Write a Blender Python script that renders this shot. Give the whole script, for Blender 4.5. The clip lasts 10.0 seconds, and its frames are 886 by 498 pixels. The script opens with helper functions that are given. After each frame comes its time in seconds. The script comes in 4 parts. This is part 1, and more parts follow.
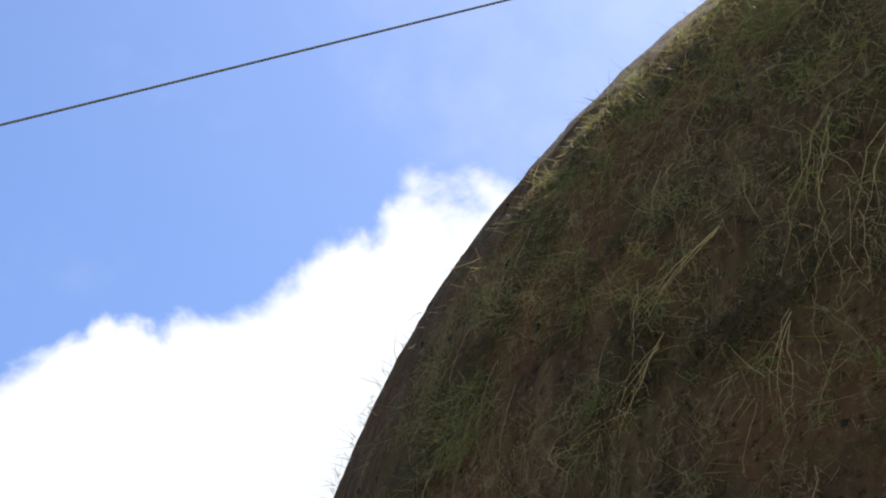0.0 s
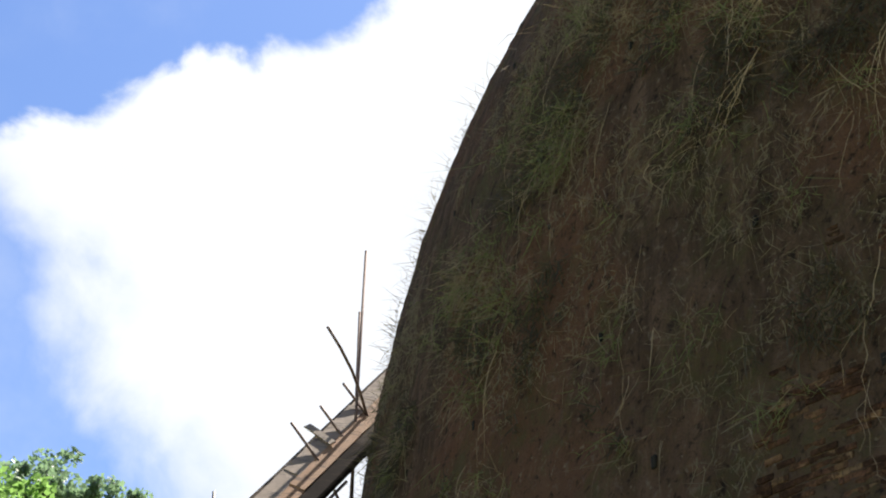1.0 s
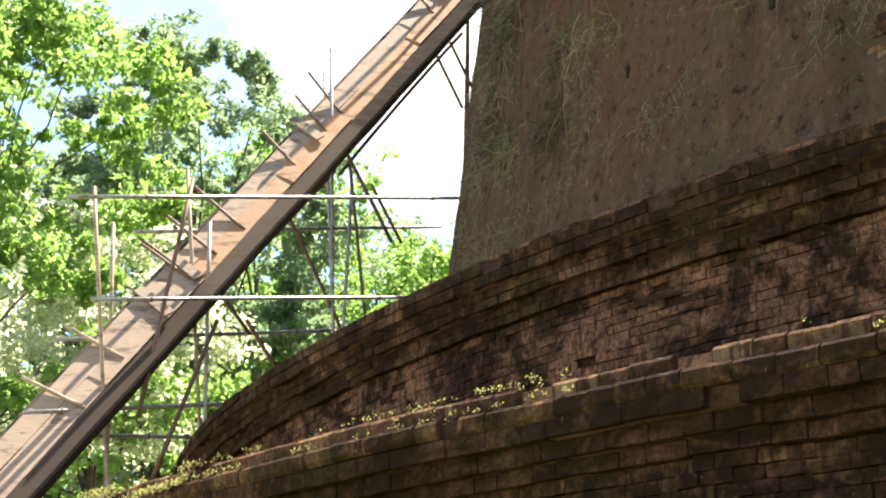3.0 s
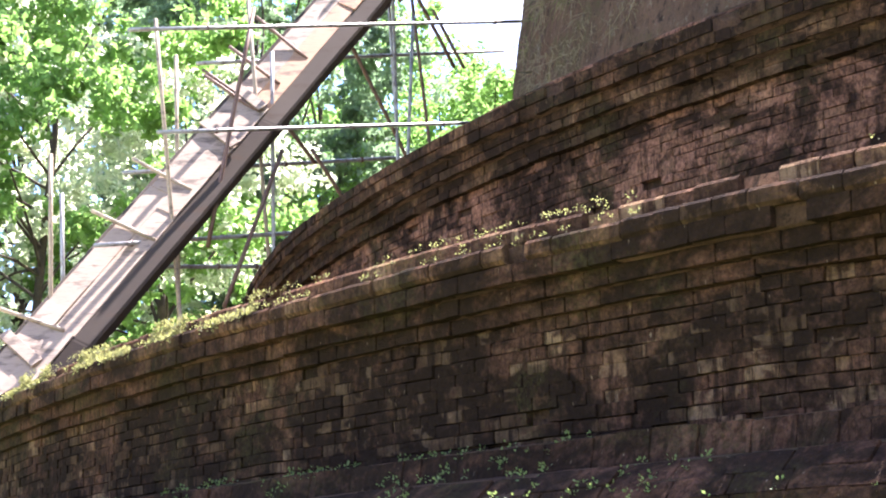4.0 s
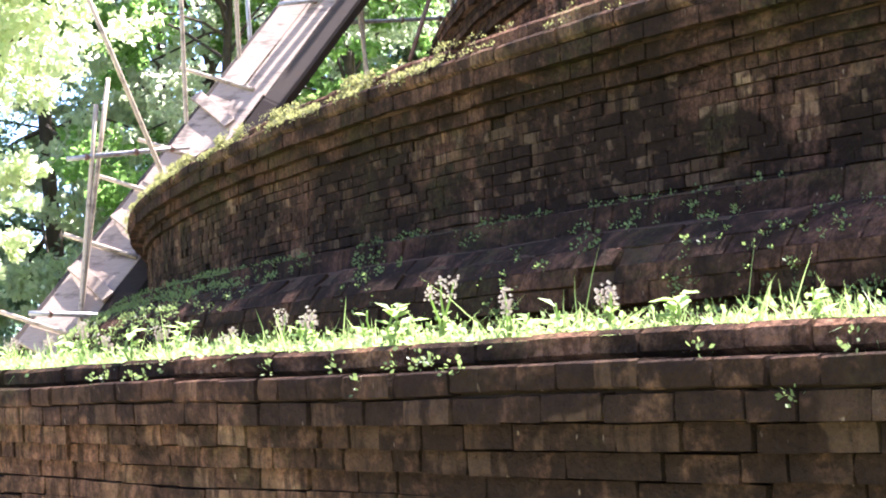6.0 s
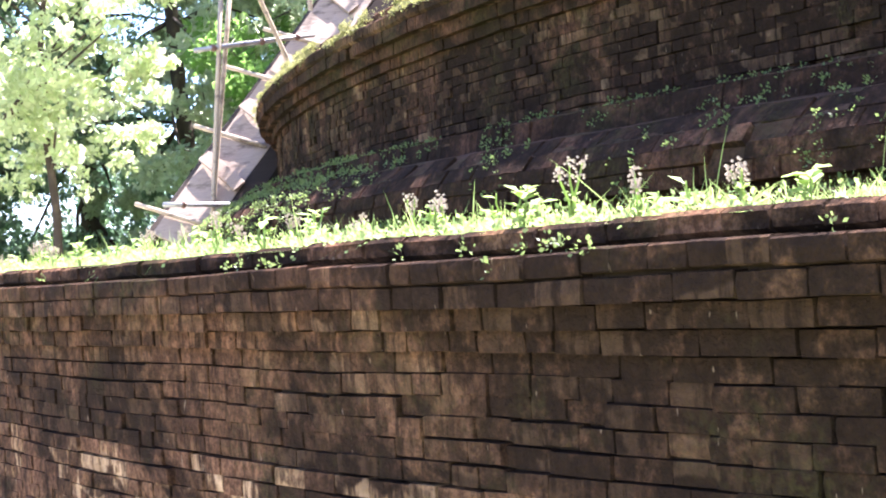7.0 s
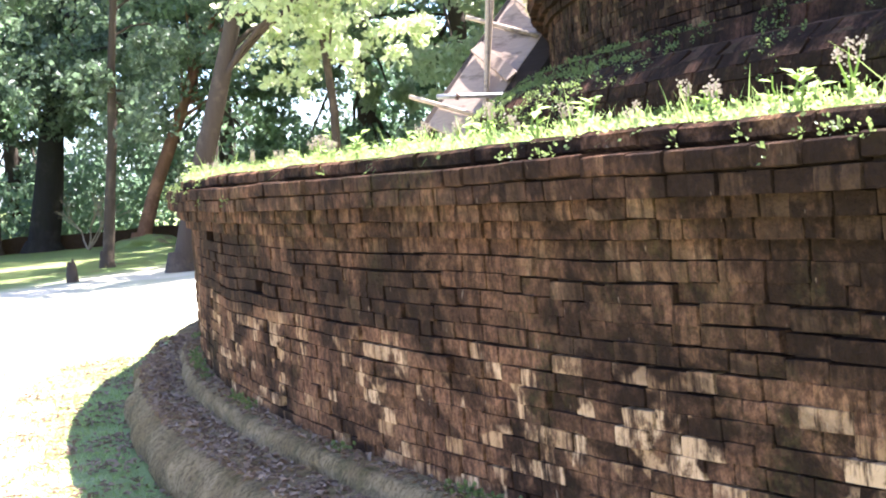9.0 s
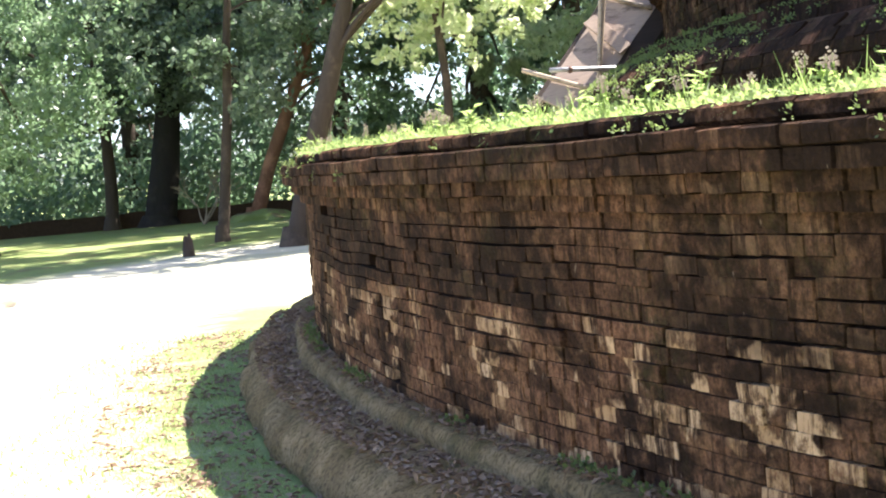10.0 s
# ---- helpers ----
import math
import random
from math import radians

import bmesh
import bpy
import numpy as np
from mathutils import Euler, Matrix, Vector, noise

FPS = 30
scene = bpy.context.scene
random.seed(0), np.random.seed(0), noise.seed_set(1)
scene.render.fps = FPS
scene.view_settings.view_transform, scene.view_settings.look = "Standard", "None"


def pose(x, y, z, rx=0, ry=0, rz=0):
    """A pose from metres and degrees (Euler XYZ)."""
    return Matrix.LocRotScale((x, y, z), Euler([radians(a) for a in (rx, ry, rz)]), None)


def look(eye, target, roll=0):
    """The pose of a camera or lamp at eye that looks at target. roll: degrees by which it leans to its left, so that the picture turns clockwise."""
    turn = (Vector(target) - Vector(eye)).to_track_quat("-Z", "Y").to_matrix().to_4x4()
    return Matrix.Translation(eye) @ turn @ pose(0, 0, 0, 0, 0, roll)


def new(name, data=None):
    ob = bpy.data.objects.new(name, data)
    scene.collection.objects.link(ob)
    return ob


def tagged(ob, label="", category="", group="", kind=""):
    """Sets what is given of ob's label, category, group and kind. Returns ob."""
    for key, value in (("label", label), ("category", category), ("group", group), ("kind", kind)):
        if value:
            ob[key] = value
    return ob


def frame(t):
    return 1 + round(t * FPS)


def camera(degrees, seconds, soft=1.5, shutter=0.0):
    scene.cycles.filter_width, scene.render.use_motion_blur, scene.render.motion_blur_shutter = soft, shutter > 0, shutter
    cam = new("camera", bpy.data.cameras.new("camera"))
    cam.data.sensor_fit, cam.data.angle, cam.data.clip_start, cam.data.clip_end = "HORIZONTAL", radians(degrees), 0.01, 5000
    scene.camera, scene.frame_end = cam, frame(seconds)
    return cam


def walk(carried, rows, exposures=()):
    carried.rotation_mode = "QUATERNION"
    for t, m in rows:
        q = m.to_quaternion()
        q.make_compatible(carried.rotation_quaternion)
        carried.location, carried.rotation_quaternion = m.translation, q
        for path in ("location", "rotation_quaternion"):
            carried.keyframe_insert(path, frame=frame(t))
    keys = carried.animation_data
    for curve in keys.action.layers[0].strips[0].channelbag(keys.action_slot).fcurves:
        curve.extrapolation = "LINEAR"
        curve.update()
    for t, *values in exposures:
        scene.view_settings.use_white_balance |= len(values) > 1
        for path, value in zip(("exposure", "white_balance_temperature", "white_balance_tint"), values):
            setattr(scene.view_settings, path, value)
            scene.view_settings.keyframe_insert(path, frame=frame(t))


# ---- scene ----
cam = camera(27.52, 10.0, soft=2.0)
EYE = 1.6
TURNS = [
    (0.0, 129.99, 0.47, -28.91), (0.5, 126.06, 0.15, -27.52), (1.0, 121.22, -0.07, -25.67),
    (1.5, 116.70, 0.00, -23.96), (2.0, 113.21, 0.36, -23.05), (2.5, 110.21, 0.38, -22.45),
    (3.0, 107.06, 0.42, -21.49), (3.2, 105.74, 0.57, -21.03), (4.3, 100.38, 1.36, -18.36),
    (4.5, 99.64, 1.49, -17.72), (5.0, 97.54, 1.65, -16.04), (5.5, 95.54, 2.04, -14.48),
    (5.7, 94.83, 2.08, -13.91), (6.8, 91.06, 3.75, -9.93), (7.0, 90.31, 3.79, -8.89),
    (7.5, 88.80, 3.89, -6.30), (8.0, 87.92, 4.40, -3.84), (8.5, 87.63, 4.73, -1.79),
    (9.0, 87.45, 4.92, -0.22), (9.5, 87.21, 5.00, 1.27), (10.0, 86.94, 5.14, 3.36),
]
walk(cam, [(t, pose(0, 0, EYE, rx, ry, rz)) for t, rx, ry, rz in TURNS],
     exposures=[(0.0, 1.15, 6500, 10), (2.0, 1.2, 6500, 10), (2.5, 1.6, 6700, 10), (3.0, 2.35, 7300, 12), (3.2, 2.5, 7200, 12), (4.3, 3.02, 5820, 26), (5.7, 2.98, 5800, 24), (6.8, 3.1, 5820, 25), (9.5, 2.88, 6050, 20), (10.0, 2.32, 6300, 17)])

# ---- light ----
SUN_AZ, SUN_EL = 61.0, 61.0     # degrees, clockwise from +y, and up
sun = new("sun", bpy.data.lights.new("sun", "SUN"))
sun.data.energy, sun.data.angle, sun.data.color = 5.0, radians(0.5), (1.0, 0.95, 0.86)
_d = Vector((math.sin(radians(SUN_AZ)) * math.cos(radians(SUN_EL)), math.cos(radians(SUN_AZ)) * math.cos(radians(SUN_EL)), math.sin(radians(SUN_EL))))
sun.matrix_world = look(_d * 90, (0, 0, 0))

world = bpy.data.worlds.new("sky")
scene.world = world
world.use_nodes = True


class Nodes:
    """Short hand for building a node tree."""

    def __init__(self, tree):
        self.t = tree
        tree.nodes.clear()

    def n(self, kind, **kw):
        node = self.t.nodes.new(kind)
        for k, v in kw.items():
            if k == "inp":
                for name, val in v.items():
                    if isinstance(val, bpy.types.NodeSocket):
                        self.t.links.new(val, node.inputs[name])
                    else:
                        node.inputs[name].default_value = val
            elif k == "blend_type":
                node.blend_type = v
            elif k == "operation":
                node.operation = v
            elif k == "data_type":
                node.data_type = v
        return node

    def math(self, op, a, b=0.0, c=0.0):
        return self.n("ShaderNodeMath", operation=op, inp={0: a, 1: b, 2: c}).outputs[0]

    def noise(self, vec, scale, detail=4.0, rough=0.55, dist=0.0):
        return self.n("ShaderNodeTexNoise", inp={"Vector": vec, "Scale": scale, "Detail": detail, "Roughness": rough, "Distortion": dist}).outputs[0]

    def ramp(self, fac, lo, hi, a=0.0, b=1.0):
        node = self.n("ShaderNodeMapRange", inp={0: fac, 1: lo, 2: hi, 3: a, 4: b})
        node.interpolation_type = "SMOOTHSTEP"
        return node.outputs[0]

    def mix(self, fac, a, b, kind="MIX"):
        node = self.n("ShaderNodeMix", data_type="RGBA", blend_type=kind)
        for i, v in ((0, fac), (6, a), (7, b)):
            if isinstance(v, bpy.types.NodeSocket):
                self.t.links.new(v, node.inputs[i])
            else:
                node.inputs[i].default_value = v if i == 0 else (*v, 1)
        return node.outputs[2]

    def mapped(self, vec, scale=(1, 1, 1), loc=(0, 0, 0)):
        return self.n("ShaderNodeMapping", inp={"Vector": vec, "Scale": scale, "Location": loc}).outputs[0]


w = Nodes(world.node_tree)
sky = w.n("ShaderNodeTexSky")
sky.sky_type, sky.sun_disc = "NISHITA", False
sky.sun_elevation, sky.sun_rotation = radians(SUN_EL), radians(SUN_AZ)
sky.air_density, sky.dust_density, sky.ozone_density = 1.0, 0.6, 2.0
way = w.n("ShaderNodeTexCoord").outputs["Generated"]
sep = w.n("ShaderNodeSeparateXYZ", inp={0: way})
azi = w.math("MULTIPLY", w.math("ARCTAN2", sep.outputs[0], sep.outputs[1]), 57.2958)
ele = w.math("MULTIPLY", w.math("ARCSINE", sep.outputs[2]), 57.2958)
# a cumulus bank: below a rising upper edge and to the right of a slanting flank
puff = w.noise(way, 13.0, 8.0, 0.55, 0.25)
billow = w.math("MULTIPLY", w.math("SUBTRACT", puff, 0.5), 8.0)
upper = w.math("MINIMUM", w.math("SUBTRACT", w.math("MULTIPLY_ADD", azi, 0.42, 29.66), ele), w.math("SUBTRACT", 41.5, ele))
flank = w.math("SUBTRACT", azi, w.math("MULTIPLY_ADD", ele, -0.85, 36.0))
bank = w.math("MULTIPLY", w.ramp(w.math("ADD", upper, billow), -0.5, 0.8), w.ramp(w.math("ADD", flank, w.math("MULTIPLY", billow, 1.3)), -3.0, 3.2))
drift = w.ramp(w.noise(w.mapped(way, (1, 1, 2.2)), 2.6, 7.0, 0.6, 0.3), 0.52, 0.70, 0.0, 0.8)
veil = w.ramp(w.noise(way, 5.0, 6.0, 0.6), 0.45, 0.75, 0.0, 0.22)
cover = w.math("MAXIMUM", w.math("MAXIMUM", bank, veil), w.math("MULTIPLY", drift, w.ramp(w.math("ABSOLUTE", w.math("SUBTRACT", azi, 20.0)), 18.0, 40.0)))
skylight = w.mix(1.0, sky.outputs[0], (0.062, 0.071, 0.088), "MULTIPLY")
tone = w.mix(w.noise(way, 7.0, 5.0), (0.40, 0.425, 0.47), (0.53, 0.54, 0.55))
bg = w.n("ShaderNodeBackground", inp={"Color": w.mix(cover, skylight, tone), "Strength": 1.0})
out = w.n("ShaderNodeOutputWorld", inp={"Surface": bg.outputs[0]})


# ---- materials ----
def material(name, build, rough=0.9, bump=None, metal=0.0, spec=0.3):
    """build(nodes, position) gives the colour and the height for the relief."""
    m = bpy.data.materials.new(name)
    m.use_nodes = True
    k = Nodes(m.node_tree)
    pos = k.n("ShaderNodeNewGeometry").outputs["Position"]
    colour, height = build(k, pos)
    b = k.n("ShaderNodeBsdfPrincipled", inp={"Base Color": colour, "Roughness": rough, "Metallic": metal, "Specular IOR Level": spec})
    if bump and height is not None:
        k.t.links.new(k.n("ShaderNodeBump", inp={"Strength": bump[0], "Distance": bump[1], "Height": height}).outputs[0], b.inputs["Normal"])
    k.n("ShaderNodeOutputMaterial", inp={"Surface": b.outputs[0]})
    return m


def leaf_material(name, dark, light, through_light, gloss=0.45, thin=0.52):
    m = bpy.data.materials.new(name)
    m.use_nodes = True
    k = Nodes(m.node_tree)
    geo = k.n("ShaderNodeNewGeometry")
    rnd = geo.outputs["Random Per Island"]
    patch = k.noise(geo.outputs["Position"], 0.35, 3.0)
    col = k.mix(k.math("MULTIPLY_ADD", patch, 0.7, k.math("MULTIPLY", k.math("SUBTRACT", rnd, 0.3), 0.6)), dark, light)
    b = k.n("ShaderNodeBsdfPrincipled", inp={"Base Color": col, "Roughness": gloss, "Specular IOR Level": 0.32})
    tr = k.n("ShaderNodeBsdfTranslucent", inp={"Color": k.mix(rnd, through_light, tuple(min(1, c * 1.5) for c in through_light))})
    mx = k.n("ShaderNodeMixShader", inp={0: thin, 1: b.outputs[0], 2: tr.outputs[0]})
    k.n("ShaderNodeOutputMaterial", inp={"Surface": mx.outputs[0]})
    return m


def brick_build(piece, lime=0.9, dark=0.85, low=0.0, tone=1.0, vary=1.0, ochre=0.5, red=0.0, cover=0.0, near_dim=0.0):
    """Weathered brick: per-brick tone, black lichen, lime wash remains, drips and moss; near end painted dimmer."""
    def build(k, pos):
        if piece:
            rnd = k.n("ShaderNodeObjectInfo").outputs["Random"]
        else:
            rnd = k.n("ShaderNodeNewGeometry").outputs["Random Per Island"]
        height = k.n("ShaderNodeSeparateXYZ", inp={0: pos}).outputs[2]
        grain = k.noise(pos, 60.0, 5.0, 0.65)
        blotch = k.noise(pos, 1.3, 6.0, 0.62, 0.6)
        fleck = k.noise(pos, 8.0, 6.0, 0.7)
        stain = k.noise(k.mapped(pos, (15, 15, 2.0)), 1.0, 7.0, 0.7)
        rnd2 = k.math("FRACT", k.math("MULTIPLY", rnd, 17.31))
        rnd3 = k.math("FRACT", k.math("MULTIPLY", rnd, 91.7))
        # fired clay under a brown weathered skin, mottled within a brick
        g, b = 0.515 - 0.055 * red, 0.285 + 0.02 * red
        shade = k.math("MULTIPLY_ADD", rnd, 0.38 * vary, k.math("MULTIPLY", k.noise(pos, 4.0, 7.0, 0.7, 0.5), 1.0 - 0.38 * vary))
        col = k.mix(shade, (0.088 * tone, 0.088 * g * tone, 0.088 * b * tone), (0.215 * tone, 0.215 * g * tone, 0.215 * b * tone))
        tan = k.math("MULTIPLY", k.ramp(k.math("MULTIPLY_ADD", rnd2, 0.22 * vary, blotch), 0.48, 0.74), k.ramp(fleck, 0.34, 0.60))
        col = k.mix(k.math("MULTIPLY", tan, ochre), col, (0.25 * tone, 0.142 * tone, 0.066 * tone))
        col = k.mix(k.ramp(grain, 0.40, 0.72, 0.0, 0.5), col, (0.05, 0.033, 0.024))
        col = k.mix(1.0, col, k.mix(k.ramp(k.noise(pos, 24.0, 5.0, 0.75), 0.36, 0.64), (0.5, 0.47, 0.45), (1.35, 1.32, 1.28)), "MULTIPLY")
        # lime wash left on some bricks, broken by vertical runs
        field = k.math("MULTIPLY", k.math("SUBTRACT", k.noise(k.mapped(pos, (1, 1, 1.6)), 2.3, 3.0, 0.55, 0.3), 0.5), 2.8)
        left = k.ramp(k.math("MULTIPLY_ADD", fleck, 0.5, k.math("ADD", rnd3, field)), 0.92, 1.06)
        if low:
            left = k.math("MULTIPLY", left, k.ramp(k.math("ADD", height, k.math("MULTIPLY", blotch, 0.6)), low + 0.32, low - 0.10))
        wash = k.math("MULTIPLY", left, k.math("MULTIPLY", k.ramp(stain, 0.62, 0.46), k.ramp(fleck, 0.64, 0.48)))
        col = k.mix(k.math("MULTIPLY", wash, 0.9 * lime), col, k.mix(rnd2, (0.38, 0.225, 0.105), (0.76, 0.51, 0.285)))
        # black crust, in wide soft blots and runs that cross the joints
        broad = k.noise(k.mapped(pos, (1.0, 1.0, 1.5)), 1.05, 8.0, 0.64, 0.9)
        lift = k.math("MULTIPLY_ADD", k.math("SUBTRACT", rnd2, 0.5), 0.07 * vary, cover)
        # more crust towards the near end; weaker bounced light there is put into it
        if near_dim:
            along = k.n("ShaderNodeSeparateXYZ", inp={0: pos}).outputs[1]
            lift = k.math("MULTIPLY_ADD", k.ramp(k.math("ADD", along, k.math("MULTIPLY", blotch, 3.0)), 9.0, 4.5), near_dim, lift)
        crust = k.math("MAXIMUM", k.ramp(k.math("ADD", broad, lift), 0.41, 0.57), k.math("MULTIPLY", k.ramp(k.math("ADD", stain, lift), 0.46, 0.66), 0.85))
        crust = k.math("MULTIPLY", crust, k.ramp(fleck, 0.72, 0.50, 0.45, 1.0))
        crust = k.math("MULTIPLY", crust, k.math("MULTIPLY_ADD", wash, -0.85 * lime, 1.0))
        col = k.mix(k.math("MULTIPLY", crust, dark), col, k.mix(grain, (0.006, 0.004, 0.003), (0.022, 0.014, 0.0095)))
        # short pale drips and chips
        chip = k.ramp(k.noise(k.mapped(pos, (42, 42, 14)), 1.0, 2.0, 0.5), 0.72, 0.77)
        col = k.mix(k.math("MULTIPLY", chip, 0.5), col, (0.30, 0.22, 0.15))
        moss = k.math("MULTIPLY", k.ramp(k.noise(pos, 1.1, 6.0, 0.7), 0.50, 0.66), k.ramp(k.noise(pos, 38.0, 3.0), 0.35, 0.65))
        col = k.mix(k.math("MULTIPLY", moss, 0.34), col, (0.075, 0.068, 0.022))
        return col, k.math("ADD", grain, k.math("MULTIPLY", fleck, 2.5))
    return build


def earth_brick_build(k, pos):
    """The terraces' core: mortar, soil and moss between and above the bricks."""
    grain = k.noise(pos, 45.0, 6.0, 0.7)
    patch = k.noise(pos, 1.7, 6.0, 0.65, 0.5)
    col = k.mix(k.ramp(patch, 0.35, 0.65), (0.070, 0.040, 0.026), (0.165, 0.092, 0.058))
    col = k.mix(k.ramp(grain, 0.4, 0.75, 0, 0.6), col, (0.03, 0.024, 0.018))
    clod = k.noise(pos, 7.0, 8.0, 0.72, 0.4)
    col = k.mix(k.ramp(clod, 0.48, 0.36, 0, 0.85), col, (0.018, 0.015, 0.012))
    col = k.mix(k.ramp(clod, 0.57, 0.70, 0, 0.4), col, (0.20, 0.125, 0.08))
    up = k.n("ShaderNodeSeparateXYZ", inp={0: k.n("ShaderNodeNewGeometry").outputs["Normal"]}).outputs[2]
    moss = k.math("MULTIPLY", k.ramp(up, 0.0, 0.8), k.ramp(k.noise(pos, 4.0, 7.0, 0.72), 0.42, 0.6))
    col = k.mix(k.math("MULTIPLY", moss, 0.4), col, (0.085, 0.078, 0.03))
    return col, k.math("ADD", grain, k.math("MULTIPLY", clod, 3.5))


def footing_build(k, pos):
    grain = k.noise(pos, 40.0, 6.0, 0.7)
    patch = k.noise(pos, 2.4, 7.0, 0.68, 0.5)
    col = k.mix(k.ramp(patch, 0.35, 0.65), (0.31, 0.225, 0.11), (0.52, 0.385, 0.21))
    col = k.mix(k.ramp(k.noise(pos, 5.0, 7.0, 0.72), 0.46, 0.62, 0, 0.5), col, (0.18, 0.165, 0.07))
    col = k.mix(k.ramp(grain, 0.42, 0.7, 0, 0.7), col, (0.05, 0.04, 0.028))
    return col, k.math("ADD", grain, k.math("MULTIPLY", k.noise(pos, 8.0, 7.0, 0.7), 3.0))


def dome_build(k, pos):
    grain = k.noise(pos, 26.0, 6.0, 0.7)
    clod = k.noise(pos, 5.5, 8.0, 0.72, 0.5)
    runs = k.noise(k.mapped(pos, (2.2, 2.2, 0.6)), 1.0, 7.0, 0.7, 0.6)
    big = k.noise(pos, 0.22, 5.0, 0.6)
    col = k.mix(k.ramp(runs, 0.35, 0.68), (0.085, 0.054, 0.036), (0.20, 0.124, 0.080))
    col = k.mix(k.ramp(big, 0.44, 0.58, 0, 0.8), col, (0.20, 0.100, 0.058))
    z = k.n("ShaderNodeSeparateXYZ", inp={0: pos}).outputs[2]
    bare = k.ramp(k.math("ADD", z, k.math("MULTIPLY", big, 6.0)), 16.0, 11.0)
    col = k.mix(k.math("MULTIPLY", bare, 0.55), col, k.mix(runs, (0.16, 0.094, 0.055), (0.29, 0.175, 0.108)))
    col = k.mix(k.ramp(clod, 0.54, 0.72, 0, 0.6), col, (0.32, 0.25, 0.17))
    col = k.mix(k.ramp(clod, 0.47, 0.34, 0, 0.85), col, (0.030, 0.024, 0.018))
    col = k.mix(k.ramp(grain, 0.5, 0.75, 0, 0.6), col, (0.04, 0.032, 0.022))
    col = k.mix(k.ramp(k.noise(pos, 8.5, 3.0, 0.6), 0.64, 0.72, 0, 0.55), col, (0.36, 0.29, 0.19))
    moss = k.math("MULTIPLY", k.ramp(k.noise(pos, 0.9, 7.0, 0.72), 0.48, 0.64), k.ramp(clod, 0.36, 0.58))
    col = k.mix(k.math("MULTIPLY", moss, 0.6), col, (0.10, 0.10, 0.038))
    return col, k.math("ADD", grain, k.math("MULTIPLY", clod, 3.0))


def ground_build(k, pos):
    fine = k.noise(pos, 55.0, 5.0, 0.7)
    mid = k.noise(pos, 3.5, 6.0, 0.65)
    big = k.noise(pos, 0.25, 4.0, 0.6)
    grass = k.mix(k.ramp(fine, 0.3, 0.7), (0.145, 0.195, 0.065), (0.29, 0.345, 0.13))
    sand = k.mix(fine, (0.46, 0.41, 0.31), (0.68, 0.63, 0.50))
    litter = k.mix(fine, (0.11, 0.07, 0.045), (0.26, 0.17, 0.12))
    xyz = k.n("ShaderNodeSeparateXYZ", inp={0: pos})
    # the trodden sand way runs along the terrace and bends off to the left; its near edge also paints the sunlit lawn's
    # glare as pale sand
    wob = k.math("MULTIPLY", k.math("SUBTRACT", mid, 0.5), 1.6)
    dist = k.math("ADD", k.math("SUBTRACT", k.math("SQRT", k.math("ADD", k.math("POWER", k.math("SUBTRACT", xyz.outputs[0], 32.78), 2.0), k.math("POWER", k.math("SUBTRACT", xyz.outputs[1], 20.30), 2.0))), 36.0), wob)
    track_glare = k.math("MULTIPLY", k.math("MULTIPLY", k.ramp(dist, 0.25, 1.1), k.ramp(dist, 8.5, 6.5)), k.ramp(xyz.outputs[1], 1.0, 5.0))
    band = k.math("MULTIPLY", k.ramp(k.math("ADD", xyz.outputs[1], wob), 20.0, 23.0), k.ramp(k.math("ADD", xyz.outputs[1], wob), 31.5, 30.0))
    band = k.math("MULTIPLY", band, k.ramp(xyz.outputs[0], 3.0, -1.0))
    way_ = k.math("MAXIMUM", track_glare, band)
    col = k.mix(k.math("MULTIPLY", way_, k.ramp(mid, 0.25, 0.55, 0.7, 1.0)), grass, sand)
    col = k.mix(k.math("MULTIPLY", k.ramp(k.noise(pos, 1.2, 6.0, 0.7), 0.5, 0.62), k.math("MULTIPLY_ADD", way_, -0.65, 0.75)), col, litter)
    col = k.mix(k.ramp(big, 0.45, 0.6, 0, 0.3), col, grass)
    return col, k.math("ADD", fine, mid)


def wood_build(tone):
    def build(k, pos):
        rnd = k.n("ShaderNodeObjectInfo").outputs["Random"]
        obj = k.n("ShaderNodeTexCoord").outputs["Object"]
        fibre = k.noise(k.mapped(obj, (1.2, 22, 22)), 2.0, 6.0, 0.65, 0.5)
        col = k.mix(fibre, tuple(c * 0.5 for c in tone), tuple(min(1, c * 1.35) for c in tone))
        col = k.mix(k.math("MULTIPLY", rnd, 0.35), col, (0.30, 0.24, 0.19))
        col = k.mix(k.ramp(k.noise(k.mapped(obj, (1.0, 3.0, 3.0)), 1.6, 6.0, 0.7), 0.50, 0.66, 0, 0.75), col, (0.065, 0.045, 0.033))
        return col, fibre
    return build


def metal_build(tone):
    def build(k, pos):
        rust = k.ramp(k.noise(pos, 6.0, 6.0, 0.7), 0.45, 0.65)
        return k.mix(k.math("MULTIPLY", rust, 0.6), tone, (0.10, 0.045, 0.025)), k.noise(pos, 30.0, 3.0)
    return build


def bark_build(tone):
    def build(k, pos):
        f = k.noise(k.mapped(pos, (9, 9, 1.6)), 1.0, 6.0, 0.7, 0.6)
        lich = k.ramp(k.noise(pos, 2.0, 6.0, 0.65), 0.5, 0.68)
        col = k.mix(f, tuple(c * 0.45 for c in tone), tone)
        return k.mix(k.math("MULTIPLY", lich, 0.5), col, tuple(min(1, c * 1.7) for c in tone)), f
    return build


